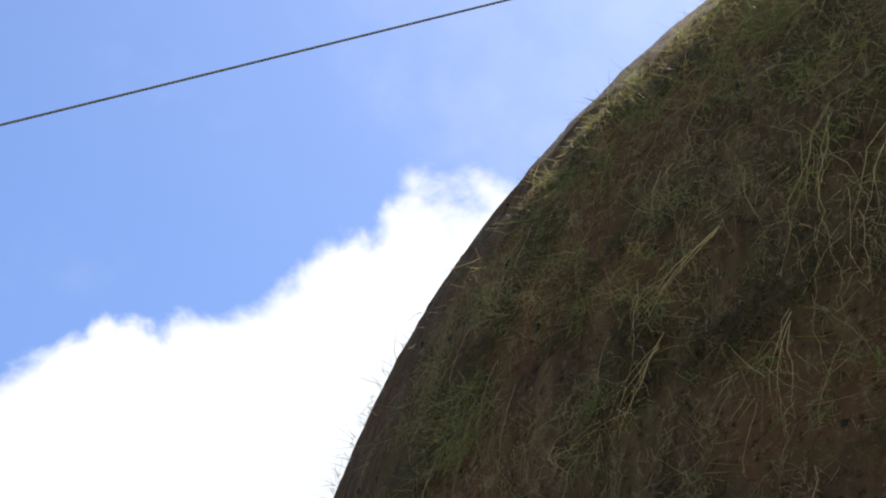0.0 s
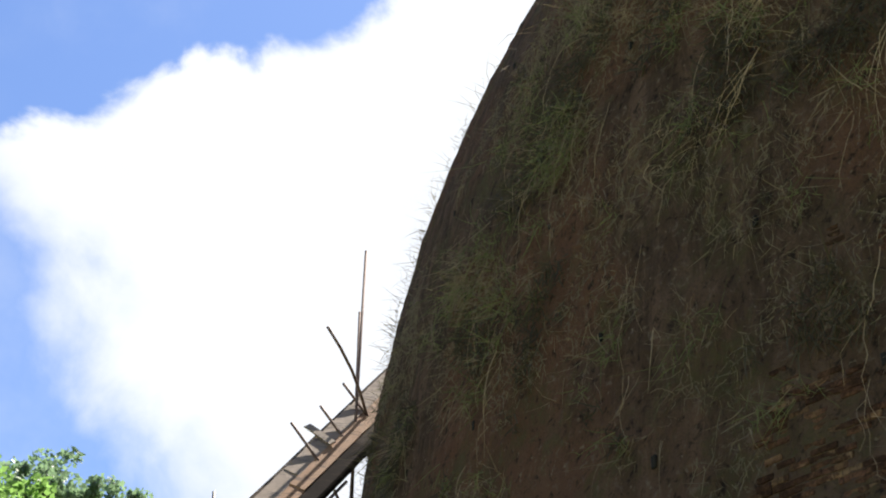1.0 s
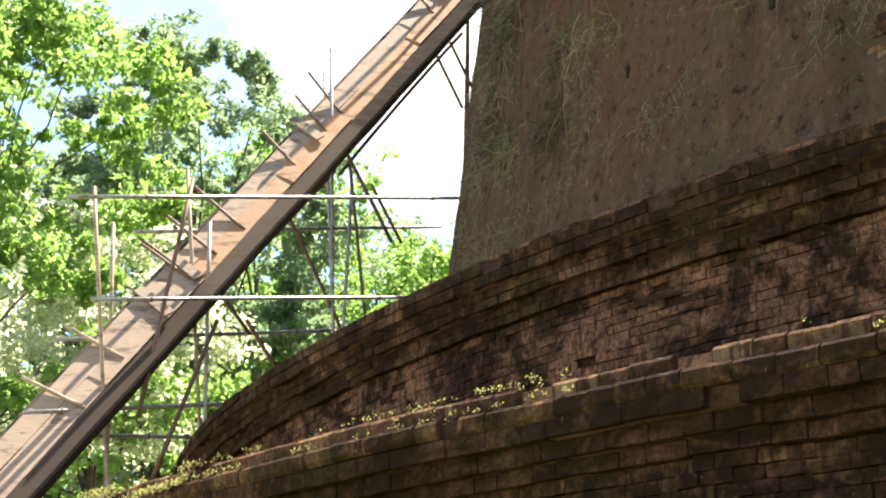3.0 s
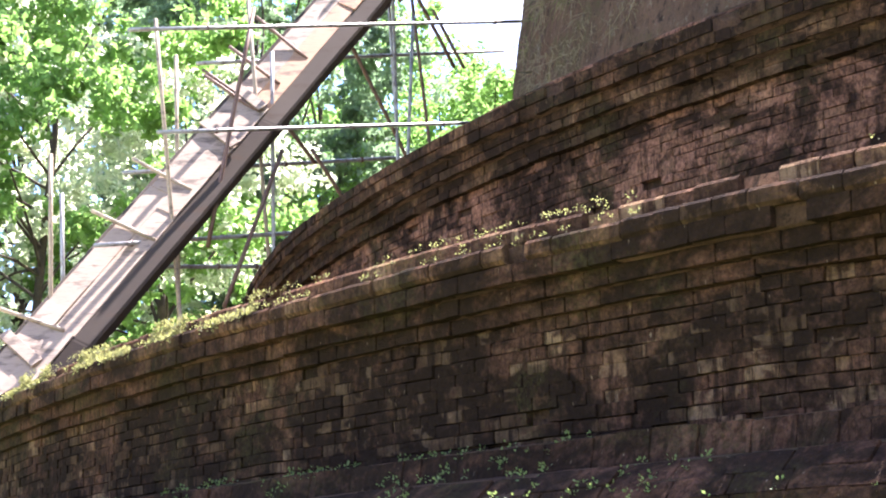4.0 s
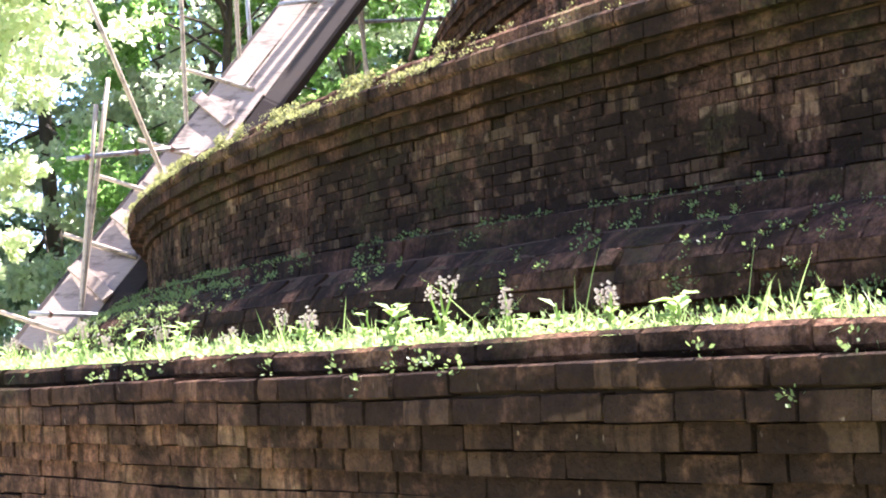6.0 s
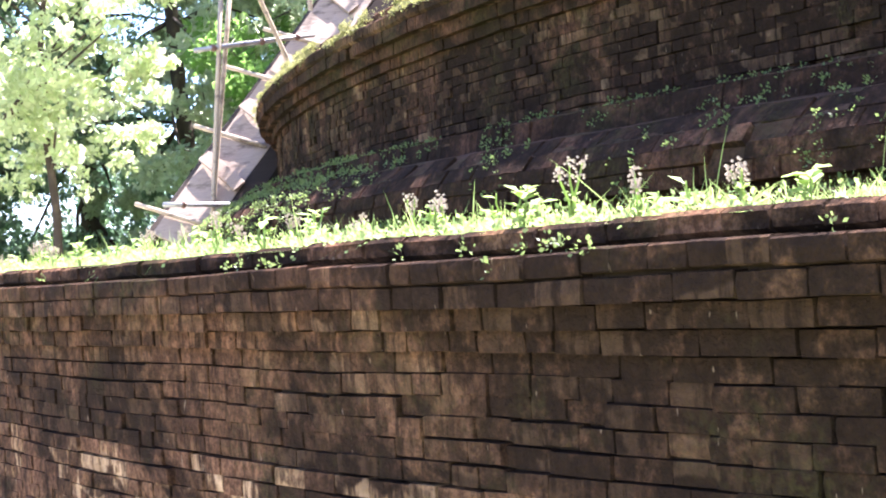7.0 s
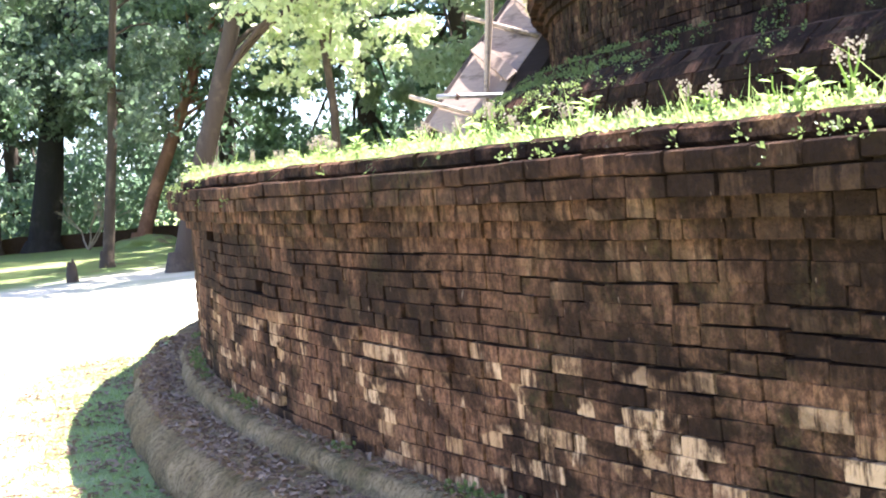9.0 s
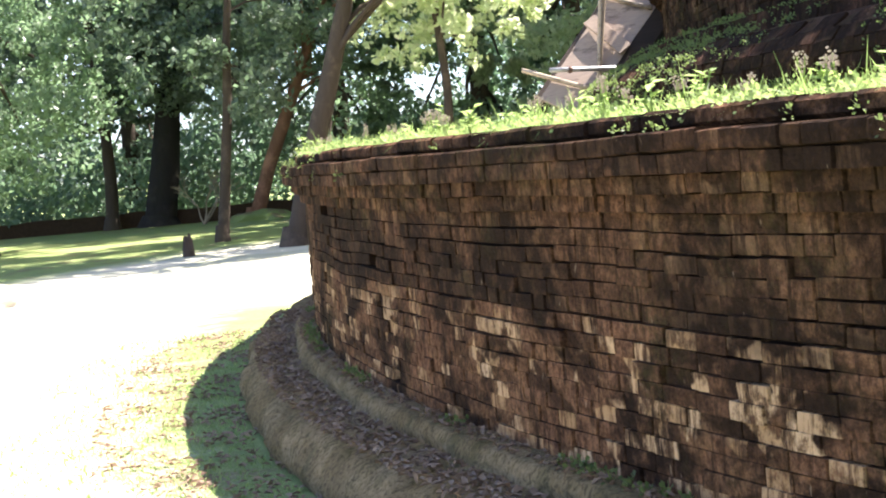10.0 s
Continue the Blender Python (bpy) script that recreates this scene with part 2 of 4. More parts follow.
M_BRICK_PIECE = material("old_brick_piece", brick_build(True, 0.98, 0.93, 1.12, 1.12, 0.75, 0.45, 0.0, 0.0, 0.03), 0.95, (0.7, 0.02), 0.0, 0.04)
M_BRICK = material("old_brick", brick_build(False, 0.98, 0.93, 1.12, 1.12, 0.75, 0.45, 0.0, 0.0, 0.03), 0.95, (0.7, 0.02), 0.0, 0.04)
# crusted darker copy of old_brick; the overhang's shade is put into its colour too
M_CORNICE = material("cornice_brick", brick_build(False, 0.18, 0.93, 0.0, 0.92, 0.6, 0.40, 0.05, 0.055, 0.07), 0.95, (0.7, 0.02), 0.0, 0.04)
M_CRUST_PIECE = material("crusted_brick_piece", brick_build(True, 0.30, 0.93, 0.0, 0.72, 0.7, 0.2, 0.6, 0.05), 0.95, (0.8, 0.025), 0.0, 0.04)
M_CRUST = material("crusted_brick", brick_build(False, 0.30, 0.93, 0.0, 0.72, 0.7, 0.2, 0.6, 0.05), 0.95, (0.8, 0.025), 0.0, 0.04)
M_SOOT_PIECE = material("sooty_brick_piece", brick_build(True, 0.05, 0.92, 0.0, 0.66, 0.4, 0.1, 0.6, 0.05), 0.95, (0.8, 0.025), 0.0, 0.04)
M_SOOT = material("sooty_brick", brick_build(False, 0.05, 0.92, 0.0, 0.66, 0.4, 0.1, 0.6, 0.05), 0.95, (0.8, 0.025), 0.0, 0.04)
M_RED_PIECE = material("red_brick_piece", brick_build(True, 0.1, 0.94, 0.0, 1.75, 0.9, 0.1, 0.7, 0.01), 0.95, (0.8, 0.025), 0.0, 0.04)
M_RED = material("red_brick", brick_build(False, 0.1, 0.94, 0.0, 1.75, 0.9, 0.1, 0.7, 0.01), 0.95, (0.8, 0.025), 0.0, 0.04)
M_DOME_BRICK = material("dome_brick", brick_build(False, 0.45, 0.7, 0.0, 1.0, 0.9, 0.3, 0.4), 0.95, (0.8, 0.025), 0.0, 0.04)
M_CORE = material("mossy_brickwork_core", earth_brick_build, 0.95, (1.0, 0.05), 0.0, 0.04)
M_JOINT = material("sooty_mortar", lambda k, p: (k.mix(k.noise(p, 9.0, 5.0, 0.7), (0.020, 0.014, 0.010), (0.080, 0.050, 0.030)), k.noise(p, 40.0)), 0.97, (0.8, 0.02), 0.0, 0.03)
M_FOOT = material("mossy_footing", footing_build, 0.95, (1.0, 0.05), 0.0, 0.04)
M_DOME = material("weathered_dome_brick", dome_build, 0.95, (1.0, 0.08), 0.0, 0.04)
M_GROUND = material("grass_and_sand", ground_build, 0.95, (0.6, 0.03), 0.0, 0.04)
M_PLANK = material("weathered_plank", wood_build((0.34, 0.25, 0.18)), 0.8, (0.5, 0.006))
M_PLANK_RED = material("red_brown_plank", wood_build((0.39, 0.21, 0.107)), 0.8, (0.5, 0.006))
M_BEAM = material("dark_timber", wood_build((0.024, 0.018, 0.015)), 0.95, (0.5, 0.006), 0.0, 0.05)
M_STEEL = material("grey_scaffold_tube", metal_build((0.34, 0.33, 0.31)), 0.5, None, 0.4)
M_BAMBOO = material("dry_pole", wood_build((0.36, 0.28, 0.19)), 0.7)
M_RUST = material("rusty_tube", metal_build((0.16, 0.10, 0.075)), 0.65, None, 0.3)
M_BARK = material("grey_brown_bark", bark_build((0.09, 0.067, 0.048)), 0.95, (1.0, 0.03))
M_BARK_RED = material("reddish_bark", bark_build((0.30, 0.15, 0.095)), 0.95, (1.0, 0.03))
M_BARK_DARK = material("dark_bark", bark_build((0.035, 0.03, 0.027)), 0.95, (1.0, 0.03))
M_WIRE = material("black_cable", lambda k, p: (k.mix(k.noise(p, 8.0), (0.10, 0.09, 0.10), (0.16, 0.14, 0.15)), None), 0.6)
M_LEAF_BRIGHT = leaf_material("bright_leaves", (0.062, 0.13, 0.022), (0.18, 0.29, 0.065), (0.23, 0.39, 0.10), 0.5)
# lit copy of the leaves: strong sun is put into the pale colour
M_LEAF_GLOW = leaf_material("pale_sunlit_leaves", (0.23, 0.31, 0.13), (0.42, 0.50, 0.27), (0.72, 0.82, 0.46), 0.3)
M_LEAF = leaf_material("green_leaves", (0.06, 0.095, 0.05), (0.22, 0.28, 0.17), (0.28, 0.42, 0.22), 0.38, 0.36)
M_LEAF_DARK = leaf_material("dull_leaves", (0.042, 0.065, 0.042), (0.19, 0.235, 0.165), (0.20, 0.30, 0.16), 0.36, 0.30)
# dark copy for the undergrowth: the wood's shade is put into the colour
M_SHADE_LEAF = leaf_material("shaded_thicket_leaves", (0.035, 0.06, 0.038), (0.14, 0.19, 0.12), (0.18, 0.28, 0.16), 0.42, 0.4)
# second lit copy: sun glare and haze are put into the raised colour
M_LEAF_GLARE = leaf_material("glare_pale_leaves", (0.17, 0.23, 0.11), (0.36, 0.43, 0.25), (0.66, 0.76, 0.50), 0.33)
M_GRASS = leaf_material("sunny_grass", (0.10, 0.155, 0.040), (0.27, 0.33, 0.12), (0.33, 0.43, 0.14), 0.5)
M_FERN = leaf_material("fern_leaves", (0.07, 0.10, 0.03), (0.18, 0.22, 0.075), (0.15, 0.20, 0.06), 0.5)
M_MOSS = leaf_material("olive_moss", (0.09, 0.085, 0.03), (0.22, 0.20, 0.085), (0.22, 0.22, 0.075), 0.7)
M_DRY = leaf_material("dry_grass", (0.22, 0.17, 0.10), (0.50, 0.40, 0.25), (0.15, 0.12, 0.06), 0.8)
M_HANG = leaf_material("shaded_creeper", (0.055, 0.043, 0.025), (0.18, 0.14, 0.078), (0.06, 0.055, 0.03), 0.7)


# ---- building blocks ----
CX, CY = 32.78, 20.30          # the stupa's axis
R_LIP, Z_LIP = 35.67, 1.61     # lowest terrace: edge of its cornice
RAMP_A, RAMP_B = Vector((-0.15, 24.5, 0)), Vector((16.3, 34.2, 0))   # line of the ramp in plan


def mesh_of(name, verts, faces, mat, smooth=False):
    me = bpy.data.meshes.new(name)
    me.from_pydata([tuple(v) for v in verts], [], faces)
    me.materials.append(mat)
    if smooth:
        me.shade_smooth()
    me.update()
    return me


def part(name, me, parent, label=""):
    ob = new(name, me)
    ob.parent = parent
    if label:
        tagged(ob, label)
    return ob


def bm_mesh(name, bm, mat, smooth=False):
    me = bpy.data.meshes.new(name)
    bm.to_mesh(me)
    bm.free()
    me.materials.append(mat)
    if smooth:
        me.shade_smooth()
    return me


def sag(phi):
    """The lowest terrace is not quite round: it draws in on its far curve."""
    p = phi % 360
    return 0.0016 * max(0.0, 200 - max(p, 184)) ** 2 * min(1.0, max(0.0, (p - 100) / 60))


def spot(phi, r, z):
    a = radians(phi)
    if r > 33.0:
        r -= sag(phi)
    return Vector((CX + r * math.cos(a), CY + r * math.sin(a), z))


def fine_angles(lo, hi, step, coarse=4.0):
    a = list(np.arange(lo, hi, step))
    b = list(np.arange(hi, lo + 360, coarse))
    return [float(v) for v in a + b]


def revolve(name, profile, angles, mat, rough=0.0, smooth=True, cap=False):
    """A ring or dome: profile (r, z) pairs turned about the axis, roughened a little."""
    verts, faces, n = [], [], len(profile)
    for a in angles:
        for r, z in profile:
            p = spot(a, r, z)
            k = (noise.noise(p * 1.3) * rough + noise.noise(p * 5.0) * rough * 0.6 + noise.noise(p * 13.0) * rough * 0.5) * (4.0 if z < 0.3 else 1.3 if 1.72 < z < 2.44 else 1.0)
            verts.append(spot(a, r + k, z + 0.5 * k * (0 if z < 0.01 else 1)))
    m = len(angles)
    for i in range(m):
        j = (i + 1) % m
        for t in range(n - 1):
            faces.append((i * n + t, i * n + t + 1, j * n + t + 1, j * n + t))
    return mesh_of(name, verts, [f[::-1] for f in faces], mat, smooth)


def densify(profile, step):
    out = [profile[0]]
    for (r0, z0), (r1, z1) in zip(profile, profile[1:]):
        k = max(1, int(math.hypot(r1 - r0, z1 - z0) / step))
        out += [(r0 + (r1 - r0) * i / k, z0 + (z1 - z0) * i / k) for i in range(1, k + 1)]
    return out


def tube_mesh(name, a, b, radius, mat, sides=8, bend=0.0):
    a, b = Vector(a), Vector(b)
    d = b - a
    u = d.normalized()
    s = u.cross(Vector((0.3, 0.1, 1)) if abs(u.z) < 0.9 else Vector((1, 0, 0))).normalized()
    t = u.cross(s)
    rings = 5
    verts, faces = [], []
    for i in range(rings):
        f = i / (rings - 1)
        c = a + d * f + s * bend * math.sin(math.pi * f)
        for j in range(sides):
            ang = 2 * math.pi * j / sides
            verts.append(c + (s * math.cos(ang) + t * math.sin(ang)) * radius)
    for i in range(rings - 1):
        for j in range(sides):
            k = (j + 1) % sides
            faces.append((i * sides + j, i * sides + k, (i + 1) * sides + k, (i + 1) * sides + j))
    faces.append(tuple(range(sides))[::-1])
    faces.append(tuple((rings - 1) * sides + j for j in range(sides)))
    return mesh_of(name, verts, faces, mat, True)


def box_mesh(name, frame_m, size, mat, wear=0.0, cuts=0):
    """A bevelled box of that size, in the axes of frame_m, with uneven long edges."""
    bm = bmesh.new()
    bmesh.ops.create_cube(bm, size=1.0)
    bmesh.ops.scale(bm, vec=size, verts=bm.verts)
    if cuts:
        long_edges = [e for e in bm.edges if abs(e.verts[0].co.x - e.verts[1].co.x) > size[0] * 0.9]
        bmesh.ops.subdivide_edges(bm, edges=long_edges, cuts=cuts, use_grid_fill=True)
    bmesh.ops.bevel(bm, geom=[e for e in bm.edges if len(e.link_faces) == 2 and e.calc_face_angle(0) > 0.5], offset=min(size) * 0.12, segments=1, affect="EDGES")
    if wear:
        for v in bm.verts:
            v.co += Vector((0, noise.noise(v.co * 2.0 + Vector(size)), noise.noise(v.co * 3.1))) * wear
    bm.transform(frame_m)
    return bm_mesh(name, bm, mat)


# ---- ground ----
def build_ground():
    verts, faces = [], []
    radii = [0, 4, 8, 12, 16, 20, 24, 28, 32, 37, 43, 50, 60, 75, 95, 130, 200, 400, 900, 2000]
    n = 96
    verts.append(Vector((0, 12, 0)))
    for r in radii[1:]:
        for j in range(n):
            a = 2 * math.pi * j / n
            p = Vector((r * math.cos(a), 12 + r * math.sin(a), 0))
            verts.append(p)
    for j in range(n):
        faces.append((0, 1 + j, 1 + (j + 1) % n))
    for i in range(len(radii) - 2):
        for j in range(n):
            k = (j + 1) % n
            faces.append((1 + i * n + j, 1 + (i + 1) * n + j, 1 + (i + 1) * n + k, 1 + i * n + k))
    ob = new("ground", mesh_of("ground", verts, faces, M_GROUND, True))
    tagged(ob, "lawn with trodden sandy way, painted sun glare and fallen leaves", "ground", kind="structure")


build_ground()

# ---- the stupa ----
stupa = tagged(new("brick_stupa"), "huge weathered old brick stupa on three round terraces", "stupa")
stupa.location = (CX, CY, 0)
bpy.context.view_layer.update()


def stupa_part(name, me, label):
    me.transform(Matrix.Translation((-CX, -CY, 0)))
    return part(name, me, stupa, label)


FOOTING = [(35.97, -0.05), (36.01, 0.06), (35.98, 0.15), (35.89, 0.23), (35.76, 0.275), (35.60, 0.285), (35.59, 0.33), (35.56, 0.37), (35.46, 0.378), (35.38, 0.375)]
LOWER = [(35.375, 0.30), (35.372, 1.33), (35.415, 1.335), (35.415, 1.40), (35.470, 1.405), (35.470, 1.465), (35.525, 1.47), (35.528, 1.59), (35.400, 1.595), (35.400, 1.645), (35.35, 1.65)]
DECK = [(35.438, 1.66), (35.30, 1.672), (34.0, 1.69), (32.0, 1.68)]
MIDDLE = [(32.50, 1.60), (32.53, 1.74), (32.45, 1.80), (32.22, 1.81), (32.21, 1.85), (32.36, 1.88), (32.36, 1.98), (32.26, 2.14), (32.10, 2.245), (31.98, 2.27), (31.62, 2.28), (31.61, 2.315), (31.78, 2.33), (31.80, 2.38), (31.74, 2.435), (31.62, 2.455), (31.32, 2.46), (31.285, 2.47),
          (31.285, 3.15), (31.34, 3.155), (31.34, 3.235), (31.40, 3.24), (31.405, 3.33), (31.49, 3.335), (31.505, 3.525), (31.37, 3.53), (31.37, 3.635), (31.2, 3.68), (29.5, 3.68), (27.0, 3.66)]
UPPER = [(28.0, 3.5), (28.0, 3.85), (27.6, 3.95), (27.3, 4.05), (27.04, 4.06), (27.04, 5.70), (27.148, 5.71), (27.148, 5.86), (27.238, 5.87), (27.248, 6.03), (27.335, 6.04), (27.36, 6.24), (27.20, 6.245), (27.20, 6.35), (27.0, 6.36), (25.5, 6.3), (23.0, 6.3)]
stupa_part("footing", revolve("footing", densify(FOOTING, 0.06), fine_angles(184, 214, 0.16), M_FOOT, 0.012), "rounded mossy brick footing strewn with leaves")
lower = stupa_part("lower_terrace", revolve("lower_terrace", densify(LOWER, 0.12), fine_angles(184, 214, 0.22), M_JOINT, 0.008), "low brick terrace with moulded cornice and leaf-strewn footing")
stupa_part("terrace_deck", revolve("terrace_deck", densify(DECK, 0.3), fine_angles(184, 214, 0.4), M_GROUND, 0.006), "grassy earth on top of the lowest terrace")
middle = stupa_part("middle_terrace", revolve("middle_terrace", densify(MIDDLE, 0.06), fine_angles(168, 212, 0.12), M_CORE, 0.010), "mossy brick terrace with stepped base and weedy rim")
upper = stupa_part("upper_terrace", revolve("upper_terrace", densify(UPPER, 0.15), fine_angles(158, 212, 0.25), M_CORE, 0.010), "dark brick terrace with three-stepped cornice")


def dome_radius(z):
    u = (z - 6.27) / 10
    return ((-1.249 * u + 2.399) * u - 2.752) * u + 23.711


DOME = [(dome_radius(z), z) for z in np.arange(6.2, 32.0, 0.35)]
DOME += [(r, 32.0 + 4.2 * (1 - (r / 11.3) ** 2)) for r in (10.2, 8.5, 6.5, 4.5, 2.5, 0.8, 0.02)]
dome = stupa_part("dome", revolve("dome", DOME, fine_angles(140, 215, 0.35), M_DOME, 0.035), "dark bell-shaped brick dome overgrown with creepers")

# ---- ramp ----
U = (RAMP_B - RAMP_A).normalized()
SLOPE = 1.07
RUN = Vector((U.x, U.y, SLOPE)).normalized()
SIDE = Vector((U.y, -U.x, 0))                       # towards the viewer's side
NORM = RUN.cross(SIDE).normalized()
if NORM.z < 0:
    NORM = -NORM
FACE = (NORM * 0.75 + SIDE * 0.66).normalized()     # the boarded face leans outwards
ACROSS = FACE.cross(RUN).normalized()
if ACROSS.z < 0:
    ACROSS = -ACROSS


def ramp_at(s):
    return Vector((RAMP_A.x + U.x * s, RAMP_A.y + U.y * s, 1.70 + SLOPE * s))


def axes(o, x, y, z):
    return Matrix(((x.x, y.x, z.x, o.x), (x.y, y.y, z.y, o.y), (x.z, y.z, z.z, o.z), (0, 0, 0, 1)))


ramp = tagged(new("plank_ramp"), "steep makeshift ramp of weathered wooden planks", "ramp")
ramp.location = ramp_at(0.3)
bpy.context.view_layer.update()
_inv = Matrix.Translation(-ramp.location)
s = 0.1
row = 0
while s < 18.6:
    length = random.uniform(2.3, 3.2)
    for j, off in enumerate((-0.237, 0.108)):
        o = ramp_at(s + length * 0.68 / 2 + (0.25 if j else 0)) + ACROSS * (off + random.uniform(-0.012, 0.012)) + FACE * (0.02 * (row % 2) + random.uniform(0, 0.012))
        me = box_mesh("plank", axes(o, (RUN + ACROSS * random.uniform(-0.008, 0.008)).normalized(), ACROSS, FACE), (length, 0.35, 0.05), M_PLANK_RED if j == 0 and s > 6.5 else M_PLANK, 0.012, 6)
        me.transform(_inv)
        part("plank", me, ramp)
    s += length * 0.68
    row += 1
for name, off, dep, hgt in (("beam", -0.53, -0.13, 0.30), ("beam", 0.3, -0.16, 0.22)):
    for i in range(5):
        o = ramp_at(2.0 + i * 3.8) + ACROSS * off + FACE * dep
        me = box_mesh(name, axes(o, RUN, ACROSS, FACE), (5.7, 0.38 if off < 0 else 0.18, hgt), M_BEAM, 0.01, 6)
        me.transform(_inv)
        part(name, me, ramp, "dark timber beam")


# ---- trees ----
def polar(az, rho, z=0.0):
    a = radians(az)
    return Vector((rho * math.sin(a), rho * math.cos(a), z))


def leaf_arrays(rng, centres, spread, count, size, droop=0.2):
    """Folded leaves scattered on and in clumps; returns vertices and faces."""
    idx = rng.integers(0, len(centres), count)
    c = np.asarray(centres)[idx]
    sp = np.asarray(spread)[idx][:, None]
    d = rng.normal(size=(count, 3))
    d /= np.linalg.norm(d, axis=1)[:, None]
    p = c + d * sp * (rng.random((count, 1)) ** 0.45) * np.array([1, 1, 0.72])
    ax = rng.normal(size=(count, 3)) + d * 0.8 + np.array([0, 0, -droop])
    ax /= np.linalg.norm(ax, axis=1)[:, None]
    side = np.cross(ax, rng.normal(size=(count, 3)))
    side /= np.linalg.norm(side, axis=1)[:, None] + 1e-9
    up = np.cross(side, ax)
    ln = size * rng.uniform(0.6, 1.35, (count, 1))
    wd = ln * 0.30
    v = np.stack([p - ax * ln / 2, p + side * wd - up * wd * 0.3, p + ax * ln / 2, p - side * wd - up * wd * 0.3], 1).reshape(-1, 3)
    i = np.arange(count) * 4
    f = np.stack([i, i + 1, i + 2, i, i + 2, i + 3], 1).reshape(-1, 3)
    return v, f


def quick_mesh(name, v, f, mat):
    me = bpy.data.meshes.new(name)
    me.vertices.add(len(v))
    me.vertices.foreach_set("co", np.asarray(v, dtype=np.float32).ravel())
    k = f.shape[1]
    me.loops.add(f.size)
    me.loops.foreach_set("vertex_index", f.astype(np.int32).ravel())
    me.polygons.add(len(f))
    me.polygons.foreach_set("loop_start", np.arange(0, f.size, k, dtype=np.int32))
    me.materials.append(mat)
    me.update(calc_edges=True)
    return me


def limb(bm, pts, r0, r1, sides=8):
    """A tapered, bent limb along pts."""
    rings = []
    n = len(pts)
    for i, p in enumerate(pts):
        d = (pts[min(i + 1, n - 1)] - pts[max(i - 1, 0)]).normalized()
        s_ = d.cross(Vector((0.2, 1, 0.3))).normalized()
        t_ = d.cross(s_)
        r = r0 + (r1 - r0) * i / (n - 1)
        rings.append([bm.verts.new(p + (s_ * math.cos(2 * math.pi * j / sides) + t_ * math.sin(2 * math.pi * j / sides)) * r * (1 + 0.15 * noise.noise(p * 2 + Vector((j, 0, 0))))) for j in range(sides)])
    for a, b in zip(rings, rings[1:]):
        for j in range(sides):
            k = (j + 1) % sides
            bm.faces.new((a[j], a[k], b[k], b[j]))


def tree(seed, base, height, crown, low, girth, leafmat, bark, label, leaves=9000, size=0.34, lean=(0, 0), clumps=70):
    """A tree with a bent tapered trunk, limbs and a crown of leaf clumps between the heights low and height."""
    rng = np.random.default_rng(seed)
    rnd = random.Random(seed)
    root = tagged(new("tree"), label, "tree")
    root.location = base
    bm = bmesh.new()
    top = Vector((lean[0], lean[1], height * 0.8))
    trunk = [Vector((top.x * f + noise.noise(Vector((seed, f * 3, 0))) * 0.35 * (f > 0), top.y * f + noise.noise(Vector((0, f * 3, seed))) * 0.35 * (f > 0), top.z * f - (0.1 if f == 0 else 0))) for f in np.linspace(0, 1, 9)]
    limb(bm, [trunk[0] , trunk[0] + Vector((0, 0, 0.5))], girth * 1.5, girth * 1.02, 12)
    limb(bm, trunk, girth, girth * 0.18, 12)
    centres, spread = [], []
    mid = (low + height) / 2
    for i in range(clumps):
        a = rnd.uniform(0, 2 * math.pi)
        h = rnd.uniform(-1, 1)
        rr = math.sqrt(max(0, 1 - h * h)) * rnd.uniform(0.45, 1.0)
        c = Vector((lean[0] * 0.8 + crown * rr * math.cos(a) * rnd.uniform(0.8, 1.15), lean[1] * 0.8 + crown * rr * math.sin(a), mid + h * (height - low) / 2))
        centres.append(tuple(c))
        spread.append(rnd.uniform(0.13, 0.27) * crown)
    sprays, reach = [], []
    for c, r_ in zip(centres, spread):
        for _ in range(7):
            d = Vector((rnd.gauss(0, 1), rnd.gauss(0, 1), rnd.gauss(0, 0.75))).normalized() * r_ * rnd.uniform(0.35, 1.05)
            sprays.append((c[0] + d.x, c[1] + d.y, c[2] + d.z))
            reach.append(r_ * rnd.uniform(0.26, 0.46))
    for i in range(0, clumps, 4):
        c = Vector(centres[i])
        f = min(0.97, max(0.22, 0.30 + 0.62 * (c.z - low) / (height - low) + rnd.uniform(-0.08, 0.05)))
        i0 = min(7, int(f * 8))
        a = trunk[i0].lerp(trunk[i0 + 1], f * 8 - i0)
        m_ = a.lerp(c, 0.5) + Vector((rnd.uniform(-0.4, 0.4), rnd.uniform(-0.4, 0.4), rnd.uniform(0.0, 0.16) * (c - a).length))
        limb(bm, [a, a.lerp(m_, 0.5) + Vector((0, 0, 0.1)), m_, m_.lerp(c, 0.6), c], girth * 0.30 * (1.1 - 0.6 * f), 0.015, 6)
    part("trunk", bm_mesh("trunk", bm, bark, True), root)
    v, f = leaf_arrays(rng, sprays, reach, leaves, size)
    part("crown", quick_mesh("crown", v, f, leafmat), root)
    return root


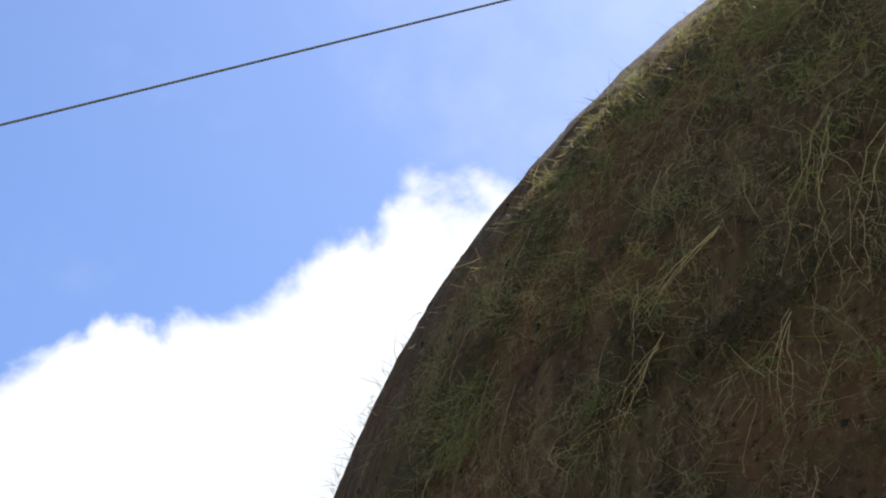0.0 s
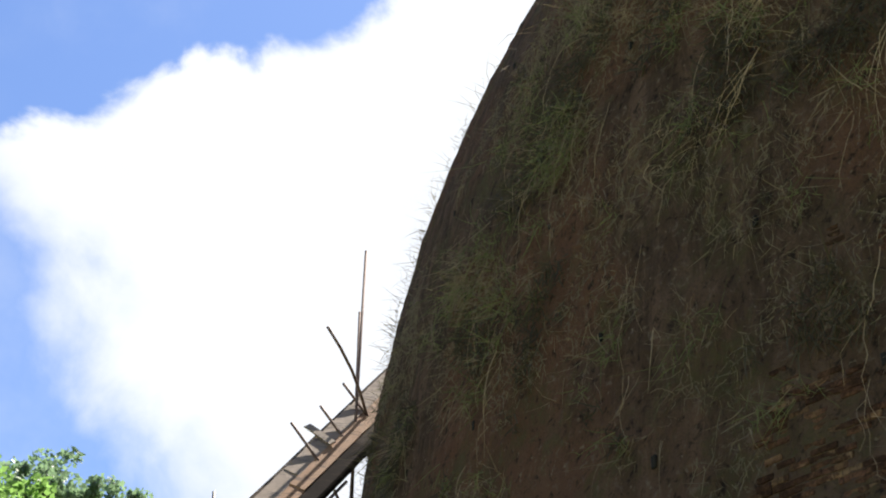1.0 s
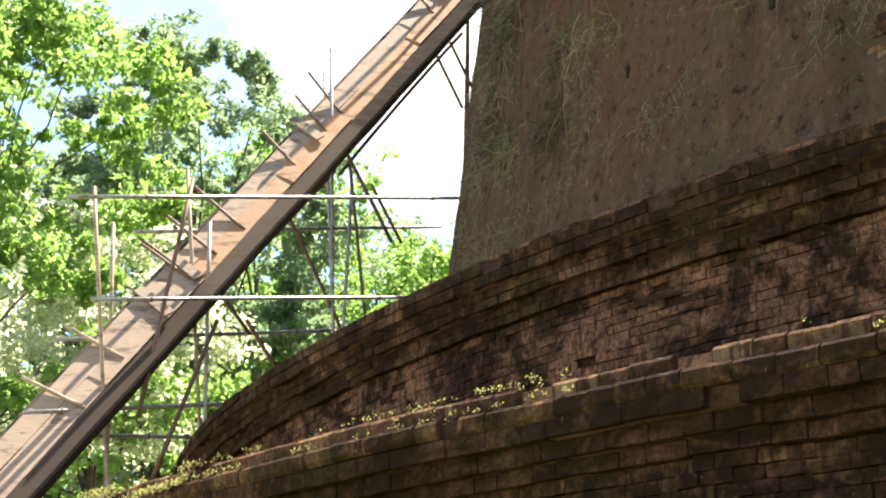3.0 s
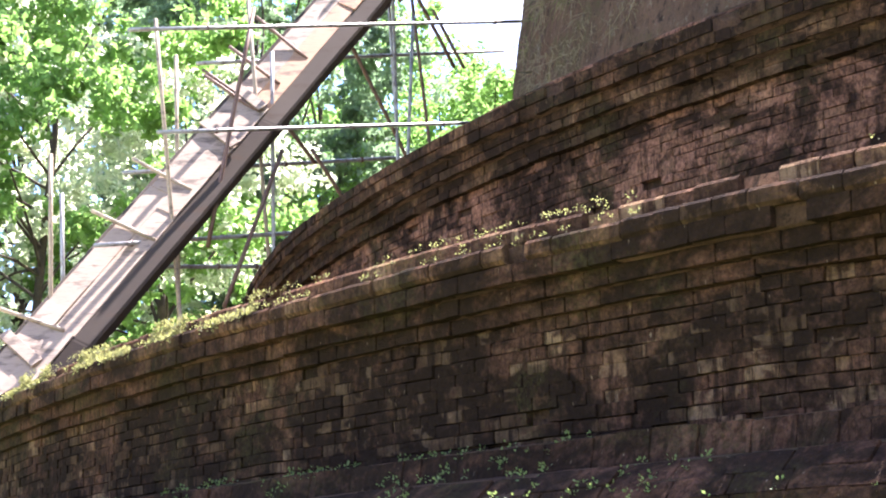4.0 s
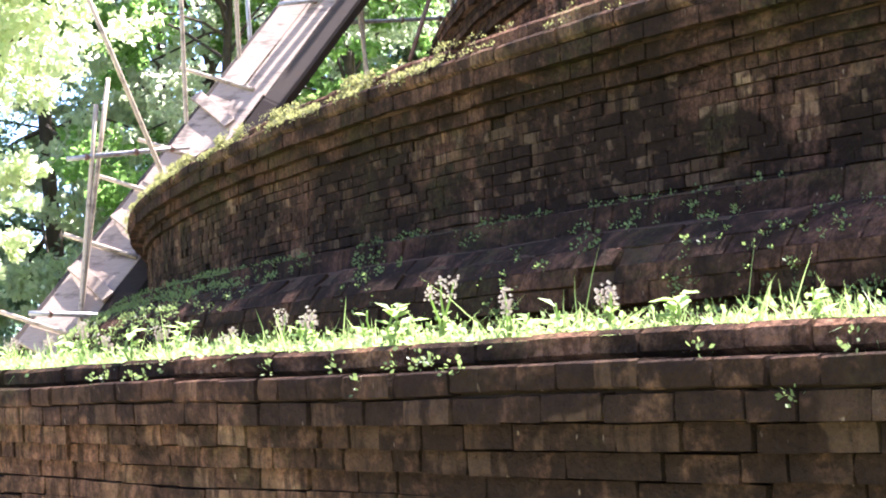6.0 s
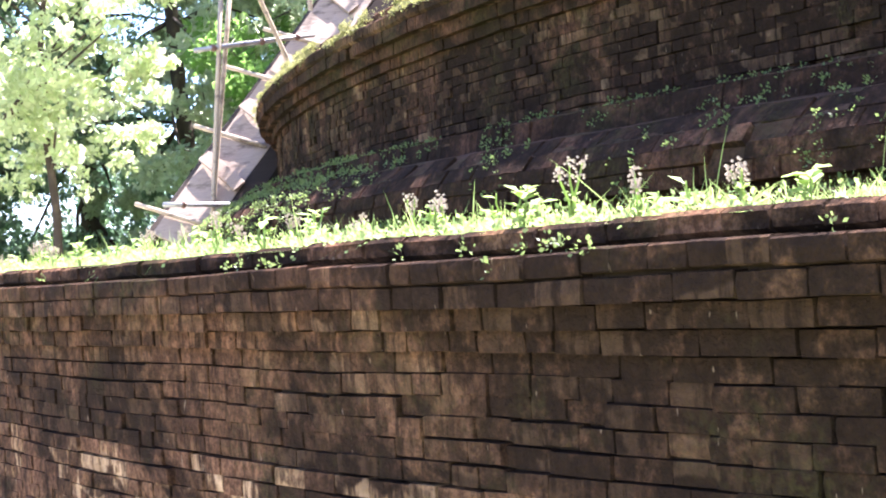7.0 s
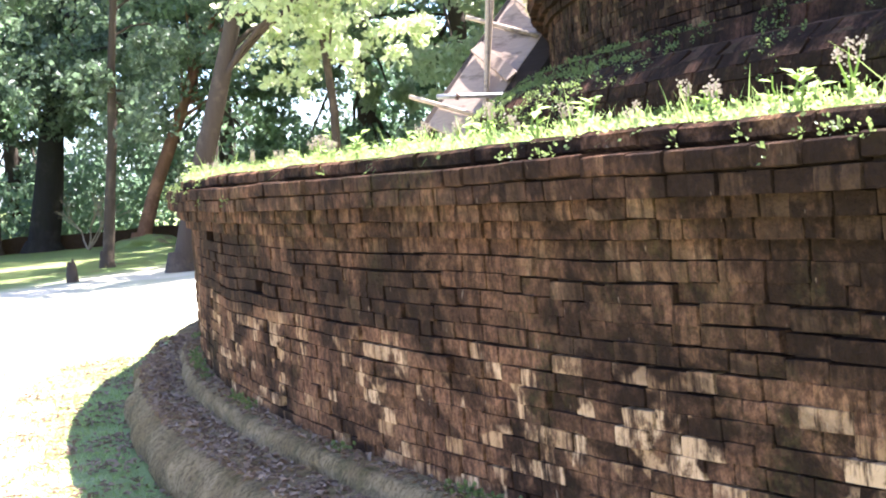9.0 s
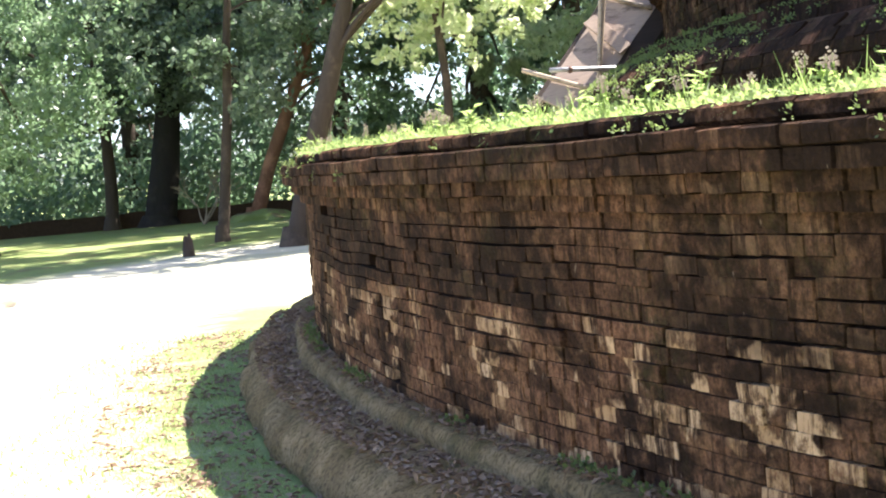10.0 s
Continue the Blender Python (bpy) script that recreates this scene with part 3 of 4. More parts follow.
WOODS = [
    (11, 6.8, 50, 24.9, 6.6, 2.5, 0.22, M_LEAF_BRIGHT, M_BARK, "tall bright green tree with a broad leafy crown", 70000, 0.25, (0, 0)),
    (12, 13.4, 60, 27.7, 5.6, 12, 0.36, M_LEAF, M_BARK, "tall grey-green tree with an airy rounded crown", 52000, 0.26, (0, 0)),
    (13, 1.0, 58, 27, 7.2, 2, 0.35, M_LEAF_GLARE, M_BARK, "leafy tree behind the scaffold, painted pale as sunlit", 58000, 0.26, (0, 0)),
    (14, -3.4, 37.5, 15, 4.4, 3.9, 0.11, M_LEAF_GLOW, M_BARK, "sunlit tree with large leaves, sun glare put into their colour", 20000, 0.19, (0.5, 0)),
    (15, 20.5, 64, 21.3, 5.0, 8, 0.35, M_LEAF_BRIGHT, M_BARK, "round-crowned green tree beyond the terraces", 26412, 0.21, (0, 0)),
    (16, 10.5, 51, 17, 6, 1.5, 0.3, M_LEAF_GLARE, M_BARK, "dense leafy tree behind the ramp", 32000, 0.19, (0, 0)),
    (17, 16, 60, 17.5, 6, 2, 0.3, M_LEAF_BRIGHT, M_BARK, "leafy tree behind the scaffold", 24000, 0.21, (0, 0)),
    (18, -10.52, 42, 15, 4.6, 3.2, 0.14, M_LEAF_DARK, M_BARK, "slim tree on the lawn", 34000, 0.17, (1.4, 0)),
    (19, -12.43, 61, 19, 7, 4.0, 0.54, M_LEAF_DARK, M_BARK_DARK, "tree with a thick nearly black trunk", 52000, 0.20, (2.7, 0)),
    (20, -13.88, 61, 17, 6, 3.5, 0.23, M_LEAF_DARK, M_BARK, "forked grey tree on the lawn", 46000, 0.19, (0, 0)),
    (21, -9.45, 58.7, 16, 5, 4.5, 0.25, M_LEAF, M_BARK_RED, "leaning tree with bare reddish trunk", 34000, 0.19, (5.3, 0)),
    (22, -8.24, 36.4, 15, 4.2, 5.0, 0.25, M_LEAF_GLOW, M_BARK, "grey-trunked tree with leaves painted sunlit close to the terrace", 16000, 0.18, (3.65, 0)),
    (23, -18.0, 47, 17, 6.5, 2.2, 0.4, M_LEAF, M_BARK, "broad dull green tree at the lawn's edge", 56000, 0.17, (0, 0)),
    (24, 6.0, 66, 24, 7, 3, 0.4, M_LEAF_GLARE, M_BARK, "tall tree deeper in the wood", 26000, 0.25, (0, 0)),
    (25, -2.0, 62, 20, 7, 1, 0.4, M_LEAF, M_BARK, "tall tree deeper in the wood", 26000, 0.25, (0, 0)),
    (26, -6.5, 70, 20, 7, 1, 0.4, M_LEAF_DARK, M_BARK, "tall tree deeper in the wood", 35217, 0.25, (0, 0)),
    (27, -13, 80, 20, 8, 2, 0.4, M_LEAF_DARK, M_BARK, "tall tree deeper in the wood", 35217, 0.26, (0, 0)),
    (28, -19, 76, 21, 8, 2, 0.4, M_LEAF_DARK, M_BARK, "tall tree deeper in the wood", 35217, 0.26, (0, 0)),
    (29, -24, 60, 18, 7, 2, 0.4, M_LEAF, M_BARK, "tall tree deeper in the wood", 23478, 0.25, (0, 0)),
    (30, 4.5, 63, 25, 7, 3, 0.4, M_LEAF_GLARE, M_BARK, "tall tree deeper in the wood", 28000, 0.25, (0, 0)),
    (32, 15.5, 74, 29, 8, 3, 0.4, M_LEAF_BRIGHT, M_BARK, "tall tree deeper in the wood", 34000, 0.30, (0, 0)),
    (33, 20.0, 76, 24, 7.5, 3, 0.4, M_LEAF_BRIGHT, M_BARK, "tall tree deeper in the wood", 30000, 0.30, (0, 0)),
    (34, 11.5, 80, 30, 8, 3, 0.4, M_LEAF_BRIGHT, M_BARK, "tall tree deeper in the wood", 30000, 0.32, (0, 0)),
    (31, 10.0, 70, 27, 7, 4, 0.4, M_LEAF, M_BARK, "tall tree deeper in the wood", 28000, 0.25, (0, 0)),
]
for seed, az, rho, height, crown, low, girth, lm, bk, label, count, size, lean in WOODS:
    tree(seed, polar(az, rho), height, crown, low, girth, lm, bk, label, count, size, lean, clumps=80 if lm is M_LEAF_GLOW else 150 if lm is M_LEAF_BRIGHT else 115)


def undergrowth():
    rng = np.random.default_rng(5)
    centres, spread = [], []
    for i in range(620):
        az = rng.uniform(-30, 24)
        rho = rng.uniform(64, 92)
        top = 3.2 if az < -2 else 7.0
        z = rng.uniform(0.2, 1.0) ** 1.5 * top
        centres.append(tuple(polar(az, rho, z)))
        spread.append(rng.uniform(0.9, 2.2))
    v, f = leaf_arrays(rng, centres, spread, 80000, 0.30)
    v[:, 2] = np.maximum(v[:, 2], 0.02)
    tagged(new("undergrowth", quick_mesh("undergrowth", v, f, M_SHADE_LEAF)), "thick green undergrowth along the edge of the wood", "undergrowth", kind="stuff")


undergrowth()

# low boundary wall, stump and mound on the lawn; the wall's dark colour stands in for tree shade
bm = bmesh.new()
far_a, far_b = polar(-24, 66), polar(-6, 60)
steps = 40
prev = None
for i in range(steps + 1):
    p = far_a.lerp(far_b, i / steps)
    d = (far_b - far_a).normalized()
    s_ = Vector((-d.y, d.x, 0)) * 0.22
    h = 0.5 + 0.09 * noise.noise(p * 0.9)
    ring = [bm.verts.new(q) for q in (p - s_ - Vector((0, 0, 0.05)), p - s_ * 0.95 + Vector((0, 0, h)), p + s_ * 0.95 + Vector((0, 0, h)), p + s_ - Vector((0, 0, 0.05)))]
    if prev:
        for a, b in ((0, 1), (1, 2), (2, 3)):
            bm.faces.new((prev[a], prev[b], ring[b], ring[a]))
    prev = ring
bmesh.ops.recalc_face_normals(bm, faces=bm.faces)
tagged(new("low_boundary_wall", bm_mesh("low_boundary_wall", bm, M_JOINT)), "low wall at the lawn's far edge, shade put into its dark colour", "wall", kind="structure")


def lump(name, base, r, h, mat, label, cat, peak=1.0, seed=0):
    bm = bmesh.new()
    bmesh.ops.create_icosphere(bm, subdivisions=3, radius=1.0)
    for v in bm.verts:
        k = 1 + 0.3 * noise.noise(v.co * 1.7 + Vector((seed, 0, 0)))
        zz = max(-0.1, v.co.z)
        v.co = Vector((v.co.x * r * k, v.co.y * r * k, zz * h * (k if peak == 1 else k ** peak)))
    ob = new(name, bm_mesh(name, bm, mat, True))
    ob.location = base
    return tagged(ob, label, cat)


lump("tree_stump", (-7.27, 35.3, 0), 0.14, 0.36, M_BARK, "small broken reddish-brown stump on the lawn", "stump", 2.5, 3)
lump("earth_mound", polar(-9.2, 57.0), 1.0, 0.32, M_GROUND, "small sunlit mound of earth under the trees", "mound", 1, 7)
lump("grass_mound", polar(-17.4, 26), 0.5, 0.32, M_GROUND, "dark heap of cut grass beside the way", "heap", 1, 9)



def bare_shrub(seed, base, h):
    """A leafless bush of forking pale twigs."""
    rg_ = random.Random(seed)
    bm = bmesh.new()

    def grow(p, d, length, r, depth):
        q = p + d * length
        limb(bm, [p, p.lerp(q, 0.5) + Vector((rg_.uniform(-1, 1), rg_.uniform(-1, 1), 0)) * 0.06 * length, q], r, r * 0.6, 5)
        if depth:
            for _ in range(3):
                grow(q, (d + Vector((rg_.uniform(-1, 1), rg_.uniform(-1, 1), rg_.uniform(-0.4, 0.6))) * 0.75).normalized(), length * rg_.uniform(0.55, 0.8), r * 0.6, depth - 1)
    for _ in range(4):
        grow(Vector((0, 0, -0.03)), Vector((rg_.uniform(-0.7, 0.7), rg_.uniform(-0.7, 0.7), 1)).normalized(), h * 0.4, 0.035, 3)
    ob = new("bare_shrub", bm_mesh("bare_shrub", bm, M_BAMBOO, True))
    ob.location = base
    tagged(ob, "leafless shrub of pale grey twigs under the trees", "shrub")


bare_shrub(8, polar(-11.05, 58.0), 1.9)

# ---- scaffold ----
scaffold = tagged(new("pole_scaffold"), "rickety scaffold of steel tubes and poles carrying the ramp", "scaffold")
scaffold.location = ramp_at(6.0) * 1.0
scaffold.location.z = 1.68
bpy.context.view_layer.update()
_sinv = Matrix.Translation(-scaffold.location)
TOP1, TOP2, TOP3 = 1.68, 3.66, 6.30


def stand(s, side, z):
    """A place beside the ramp: s along it, side metres off towards the viewer's side."""
    p = RAMP_A + U * s + SIDE * side
    return Vector((p.x, p.y, z))


def floor_under(p):
    r = math.hypot(p.x - CX, p.y - CY)
    return TOP3 if r < 27.2 else TOP2 if r < 31.2 else TOP1 if r < 35.3 else 0.0


def pole(a, b, radius=0.034, mat=None, bend=0.0, name="pole"):
    me = tube_mesh(name, a, b, radius, mat or M_STEEL, 8, bend)
    me.transform(_sinv)
    part(name, me, scaffold)
    return a, b


def standard(s, side, ztop, ds=0.0, mat=None, radius=0.034):
    """An upright from the terrace below up to ztop, leaning by ds along the ramp."""
    top = stand(s, side, ztop)
    z0 = floor_under(top)
    pole(stand(s + ds, side, z0 - 0.03), top, radius, mat, random.uniform(-0.03, 0.03))


def coupler(p):
    bm = bmesh.new()
    bmesh.ops.create_cube(bm, size=0.085)
    bmesh.ops.bevel(bm, geom=bm.edges[:], offset=0.018, segments=1, affect="EDGES")
    bm.transform(Matrix.Translation(p) @ pose(0, 0, 0, 20, 30, 40))
    me = bm_mesh("coupler", bm, M_RUST)
    me.transform(_sinv)
    part("coupler", me, scaffold)


for s_, side, zt, ds, mat in ((7.84, 0.05, 11.9, 0.9, M_BAMBOO), (11.46, 0.05, 15.35, 0.2, M_STEEL), (12.0, -0.6, 15.2, 0.6, M_STEEL), (15.98, 0.1, 22.9, -0.8, M_RUST), (16.34, -0.3, 21.6, -0.3, M_RUST),
                             (12.3, -0.2, 13.4, 1.1, M_RUST), (5.6, 0.3, 10.95, 0.9, M_BAMBOO), (6.65, -0.4, 10.75, 0.2, M_BAMBOO), (8.16, 0.3, 11.0, 0.05, M_STEEL), (3.12, -0.3, 8.0, 0.05, M_BAMBOO),
                             (4.02, -0.2, 8.55, 0.15, M_BAMBOO), (4.55, -0.6, 8.1, 0.2, M_STEEL), (1.23, 0.3, 5.4, -0.45, M_BAMBOO), (1.0, 0.35, 7.1, 2.6, M_BAMBOO), (1.5, 0.2, 5.8, -0.7, M_BAMBOO), (11.8, 0.3, 12.6, -0.5, M_STEEL)):
    standard(s_, side, zt, ds, mat)
for a, za, b, zb, side in ((4.8, 10.5, 15.4, 13.25, 0.62), (7.2, 10.75, 15.5, 12.9, -0.5), (5.4, 9.0, 13.4, 10.75, 0.62), (5.66, 8.6, 12.2, 10.05, -0.5), (4.6, 7.18, 9.3, 8.1, 0.15), (6.1, 7.15, 9.0, 7.55, -0.5),
                           (0.75, 4.63, 2.75, 4.9, 0.3), (0.08, 2.56, 2.1, 2.5, 0.35)):
    pole(stand(a, side, za), stand(b, side, zb), 0.034, M_STEEL, random.uniform(-0.04, 0.04))
    for f in (0.15, 0.55, 0.85):
        coupler(stand(a + (b - a) * f, side, za + (zb - za) * f))
for a, za, b, zb, side in ((15.9, 17.25, 12.0, 13.0, -0.2), (12.0, 13.1, 5.1, 5.9, -0.3), (10.2, 12.0, 12.9, 8.6, 0.0), (7.6, 11.6, 6.6, 7.4, 0.45), (8.3, 9.3, 7.0, 6.5, 0.4), (2.2, 4.0, 1.0, 2.2, -0.2), (11.9, 13.3, 13.2, 11.9, 0.1), (9.4, 9.6, 10.8, 8.2, 0.0), (8.4, 10.4, 9.6, 9.4, -0.1)):
    pole(stand(a, side, za), stand(b, side, zb), 0.036, M_RUST, random.uniform(-0.05, 0.05), "brace")
# rungs lashed across the planks
for s_ in (15.3, 14.5, 11.65, 11.2, 10.35, 7.85, 8.95, 8.35, 7.8, 6.3, 5.45, 3.9, 2.9, 2.35, 1.6, 0.6, 16.1):
    c = ramp_at(s_) + FACE * 0.07
    k = min(1.0, max(0.0, (s_ - 4.0) / 8.0))
    d_ = (ACROSS * (1 - 0.35 * k) + Vector((0, 0, 0.55 * k)) - RUN * 0.15 * (1 - k)).normalized()
    pole(c - d_ * random.uniform(0.25, 0.4), c + d_ * random.uniform(0.7, 0.95), 0.032, M_RUST if s_ > 7.0 else M_BAMBOO, 0.0, "rung")
for s_, z_ in ((14.6, 16.3), (15.1, 16.7), (16.2, 13.6), (17.0, 11.4), (12.6, 12.9)):
    pole(stand(s_, 0.1, z_), stand(s_ + 0.9, 0.1, z_ - 0.95), 0.032, M_RUST, 0.0, "brace")
pole(stand(14.6, 0.15, 20.3), stand(16.1, 0.15, 18.8), 0.034, M_RUST, 0.12, "brace")
# offcuts and short boards nailed on the planks
for s_ in (11.0, 7.9, 7.2, 3.5, 1.9, 1.2, 15.0):
    o = ramp_at(s_) + FACE * 0.10 + ACROSS * random.uniform(-0.1, 0.25)
    me = box_mesh("board", axes(o, (RUN * 0.3 + ACROSS).normalized(), (ACROSS * -0.3 + RUN).normalized(), FACE), (0.75, 0.2, 0.04), M_PLANK, 0.01, 3)
    me.transform(_inv)
    part("board", me, ramp)

# ---- overhead wire ----
wa, wb = polar(10.58, 12, 1.6 + 12 * math.tan(radians(42.5))), polar(32.49, 12, 1.6 + 12 * math.tan(radians(47.77)))
wire = new("overhead_wire", tube_mesh("overhead_wire", wa + (wa - wb) * 4.5, wb + (wb - wa) * 1.5, 0.0115, M_WIRE, 8))
tagged(wire, "thin black overhead cable anchored on the dome", "cable")


# ---- plants ----
def blades(name, roots, ups, length, width, mat, seed, curl=0.5):
    """Curved grass blades: roots and directions as arrays; three segments each."""
    rng = np.random.default_rng(seed)
    n = len(roots)
    roots, ups = np.asarray(roots, float), np.asarray(ups, float)
    ups = ups / np.linalg.norm(ups, axis=1)[:, None]
    ln = length * rng.uniform(0.45, 1.3, (n, 1))
    bend = rng.normal(size=(n, 3)) * curl
    side = np.cross(ups + bend * 0.3, rng.normal(size=(n, 3)))
    side /= np.linalg.norm(side, axis=1)[:, None] + 1e-9
    wd = width * rng.uniform(0.6, 1.3, (n, 1))
    grav = np.array([0, 0, -0.35 * curl])
    pts = [roots + (ups * f + (bend + grav) * f * f) * ln for f in (0.0, 0.4, 0.75, 1.0)]
    v = np.stack([pts[0] - side * wd, pts[0] + side * wd, pts[1] - side * wd * 0.9, pts[1] + side * wd * 0.9, pts[2] - side * wd * 0.6, pts[2] + side * wd * 0.6, pts[3]], 1).reshape(-1, 3)
    i = np.arange(n) * 7
    f = np.stack([i, i + 1, i + 3, i, i + 3, i + 2, i + 2, i + 3, i + 5, i + 2, i + 5, i + 4, i + 4, i + 5, i + 6], 1).reshape(-1, 3)
    return quick_mesh(name, v, f, mat)


def ring_points(rng, n, lo, hi, r0, r1, z, keep=None):
    phi = np.radians(rng.uniform(lo, hi, n))
    r = rng.uniform(r0, r1, n)
    if r0 > 33.0:
        r = r - 0.0016 * np.maximum(0.0, 200 - np.maximum(np.degrees(phi), 184)) ** 2
    p = np.stack([CX + r * np.cos(phi), CY + r * np.sin(phi), np.full(n, z)], 1)
    if keep:
        p = p[[keep(Vector(q)) for q in p]]
    return p


rng = np.random.default_rng(21)
up = lambda p, t=0.35: np.array([0, 0, 1.0]) + rng.normal(size=(len(p), 3)) * t
p = ring_points(rng, 30000, 186, 212, 34.2, 35.42, 1.665, lambda q: noise.noise(q * 1.4) > -0.35)
tagged(new("terrace_grass", blades("terrace_grass", p, up(p, 0.8), 0.038, 0.0022, M_GRASS, 1, 1.1)), "sunlit grass along the lowest terrace edge", "grass", kind="stuff")
p = ring_points(rng, 5000, 186, 212, 32.5, 34.4, 1.68)
tagged(new("terrace_lawn", blades("terrace_lawn", p, up(p, 0.6), 0.032, 0.003, M_GRASS, 2, 1.0)), "green grass on top of the lowest terrace", "grass", kind="stuff")
p = ring_points(rng, 16000, 184, 206, 36.05, 37.6, 0.0, lambda q: noise.noise(q * 0.9) > -0.3)
tagged(new("lawn_grass", blades("lawn_grass", p, up(p, 0.6), 0.035, 0.004, M_GRASS, 3)), "short grass beside the terrace footing", "grass", kind="stuff")


def litter(name, p, size, mat, seed, label):
    rg = np.random.default_rng(seed)
    n = len(p)
    a = rg.normal(size=(n, 3)) * np.array([1, 1, 0.25])
    a /= np.linalg.norm(a, axis=1)[:, None]
    b = np.cross(a, np.array([0, 0, 1.0]) + rg.normal(size=(n, 3)) * 0.25)
    ln = size * rg.uniform(0.5, 1.4, (n, 1))
    v = np.stack([p - a * ln, p + b * ln * 0.45 + np.array([0, 0, 0.012]), p + a * ln, p - b * ln * 0.45 + np.array([0, 0, 0.012])], 1).reshape(-1, 3)
    i = np.arange(n) * 4
    f = np.stack([i, i + 1, i + 2, i, i + 2, i + 3], 1).reshape(-1, 3)
    tagged(new(name, quick_mesh(name, v, f, mat)), label, "leaves", kind="stuff")


M_LITTER = leaf_material("fallen_leaves", (0.28, 0.18, 0.10), (0.66, 0.50, 0.34), (0.08, 0.05, 0.04), 0.8)
p = ring_points(rng, 2600, 186, 206, 35.60, 35.90, 0.285)
litter("footing_leaves", p, 0.026, M_LITTER, 4, "dry fallen leaves lying on the brick footing")
p = ring_points(rng, 800, 186, 206, 35.44, 35.56, 0.385)
litter("ledge_leaves", p, 0.022, M_LITTER, 5, "dry fallen leaves lying on the narrow ledge")
p = ring_points(rng, 3200, 184, 206, 36.0, 37.0, 0.02, lambda q: noise.noise(q * 2.3 + Vector((5, 0, 0))) > -0.1)
litter("lawn_leaves", p, 0.03, M_LITTER, 6, "dry fallen leaves scattered on the lawn")


def small_plants(name, spots, normals, mat, seed, label, size=0.035, per=9, reach=0.07):
    """Little rosettes growing out of joints."""
    rg = np.random.default_rng(seed)
    n = len(spots) * per
    c = np.repeat(np.asarray(spots, float), per, 0)
    nn = np.repeat(np.asarray(normals, float), per, 0)
    d = nn * 0.7 + np.array([0, 0, 0.5]) + rg.normal(size=(n, 3)) * 0.8
    d /= np.linalg.norm(d, axis=1)[:, None]
    base = c + d * reach * rg.uniform(0.1, 1.0, (n, 1))
    side = np.cross(d, rg.normal(size=(n, 3)))
    side /= np.linalg.norm(side, axis=1)[:, None] + 1e-9
    ln = size * rg.uniform(0.6, 1.5, (n, 1))
    v = np.stack([base, base + d * ln * 0.5 + side * ln * 0.35, base + d * ln, base + d * ln * 0.5 - side * ln * 0.35], 1).reshape(-1, 3)
    i = np.arange(n) * 4
    f = np.stack([i, i + 1, i + 2, i, i + 2, i + 3], 1).reshape(-1, 3)
    tagged(new(name, quick_mesh(name, v, f, mat)), label, "plants", kind="stuff")


def face_spots(count, lo, hi, prof, seed, clump=1.0, cut=0.05):
    rg = np.random.default_rng(seed)
    out, nor = [], []
    while len(out) < count:
        ph, f = rg.uniform(lo, hi), rg.uniform()
        k = int(f * (len(prof) - 1))
        g = f * (len(prof) - 1) - k
        r = prof[k][0] + (prof[k + 1][0] - prof[k][0]) * g
        z = prof[k][1] + (prof[k + 1][1] - prof[k][1]) * g
        q = spot(ph, r + 0.01, z)
        if noise.noise(q * clump) < cut:
            continue
        out.append(tuple(q))
        nor.append((math.cos(radians(ph)), math.sin(radians(ph)), 0.2))
    return out, nor


STEPS = [(32.53, 1.70), (32.46, 1.80), (32.37, 1.88), (32.36, 1.98), (32.26, 2.14), (32.10, 2.25), (31.81, 2.34), (31.74, 2.44), (31.5, 2.46)]
a_, b_ = face_spots(800, 176, 209, STEPS, 31, 1.5, 0.02)
small_plants("step_ferns", a_, b_, M_FERN, 32, "small green ferns growing on the terrace steps", 0.017, 10, 0.04)
a_, b_ = face_spots(420, 174, 208, [(32.53, 1.69), (32.48, 1.79), (32.2, 1.82)], 41, 0.8, 0.0)
small_plants("step_herbs", a_, b_, M_FERN, 42, "low green herbs along the foot of the steps", 0.024, 10, 0.05)
a_, b_ = face_spots(900, 176, 192, STEPS, 43, 1.1, -0.15)
small_plants("step_moss", a_, b_, M_FERN, 44, "green moss and herbs on the steps' far curve", 0.022, 9, 0.045)
a_, b_ = face_spots(260, 172, 208, [(31.54, 3.545), (31.44, 3.56), (31.42, 3.67), (31.3, 3.69)], 33, 1.6, -0.05)
small_plants("rim_weeds", a_, b_, M_MOSS, 34, "sunny little weeds along the terrace rim", 0.011, 9, 0.032)
a_, b_ = face_spots(1500, 170, 197, [(31.57, 3.50), (31.46, 3.56), (31.44, 3.66)], 37, 2.4, 0.02)
small_plants("rim_moss", a_, b_, M_MOSS, 38, "sunny moss and weeds on the terrace rim", 0.016, 10, 0.04)
a_, b_ = face_spots(46, 186, 210, [(35.46, 1.612), (35.55, 1.61), (35.565, 1.50)], 35, 2.0, 0.0)
small_plants("cornice_weeds", a_, b_, M_FERN, 36, "small weeds rooted in the cornice joints", 0.014, 14, 0.04)
a_, b_ = face_spots(160, 186, 206, [(35.5, 0.375), (35.43, 0.385)], 39, 1.2, 0.1)
small_plants("foot_weeds", a_, b_, M_FERN, 40, "small weeds at the foot of the wall", 0.020, 8, 0.03)


a_, b_ = face_spots(480, 186, 211, [(35.43, 1.668), (35.2, 1.675), (34.8, 1.68)], 45, 1.6, -0.1)
small_plants("edge_herbs", a_, b_, M_GRASS, 46, "small bright herbs along the terrace edge", 0.016, 12, 0.06)


M_FLOWER = leaf_material("pale_flower", (0.30, 0.23, 0.17), (0.48, 0.38, 0.30), (0.30, 0.25, 0.20), 0.8)


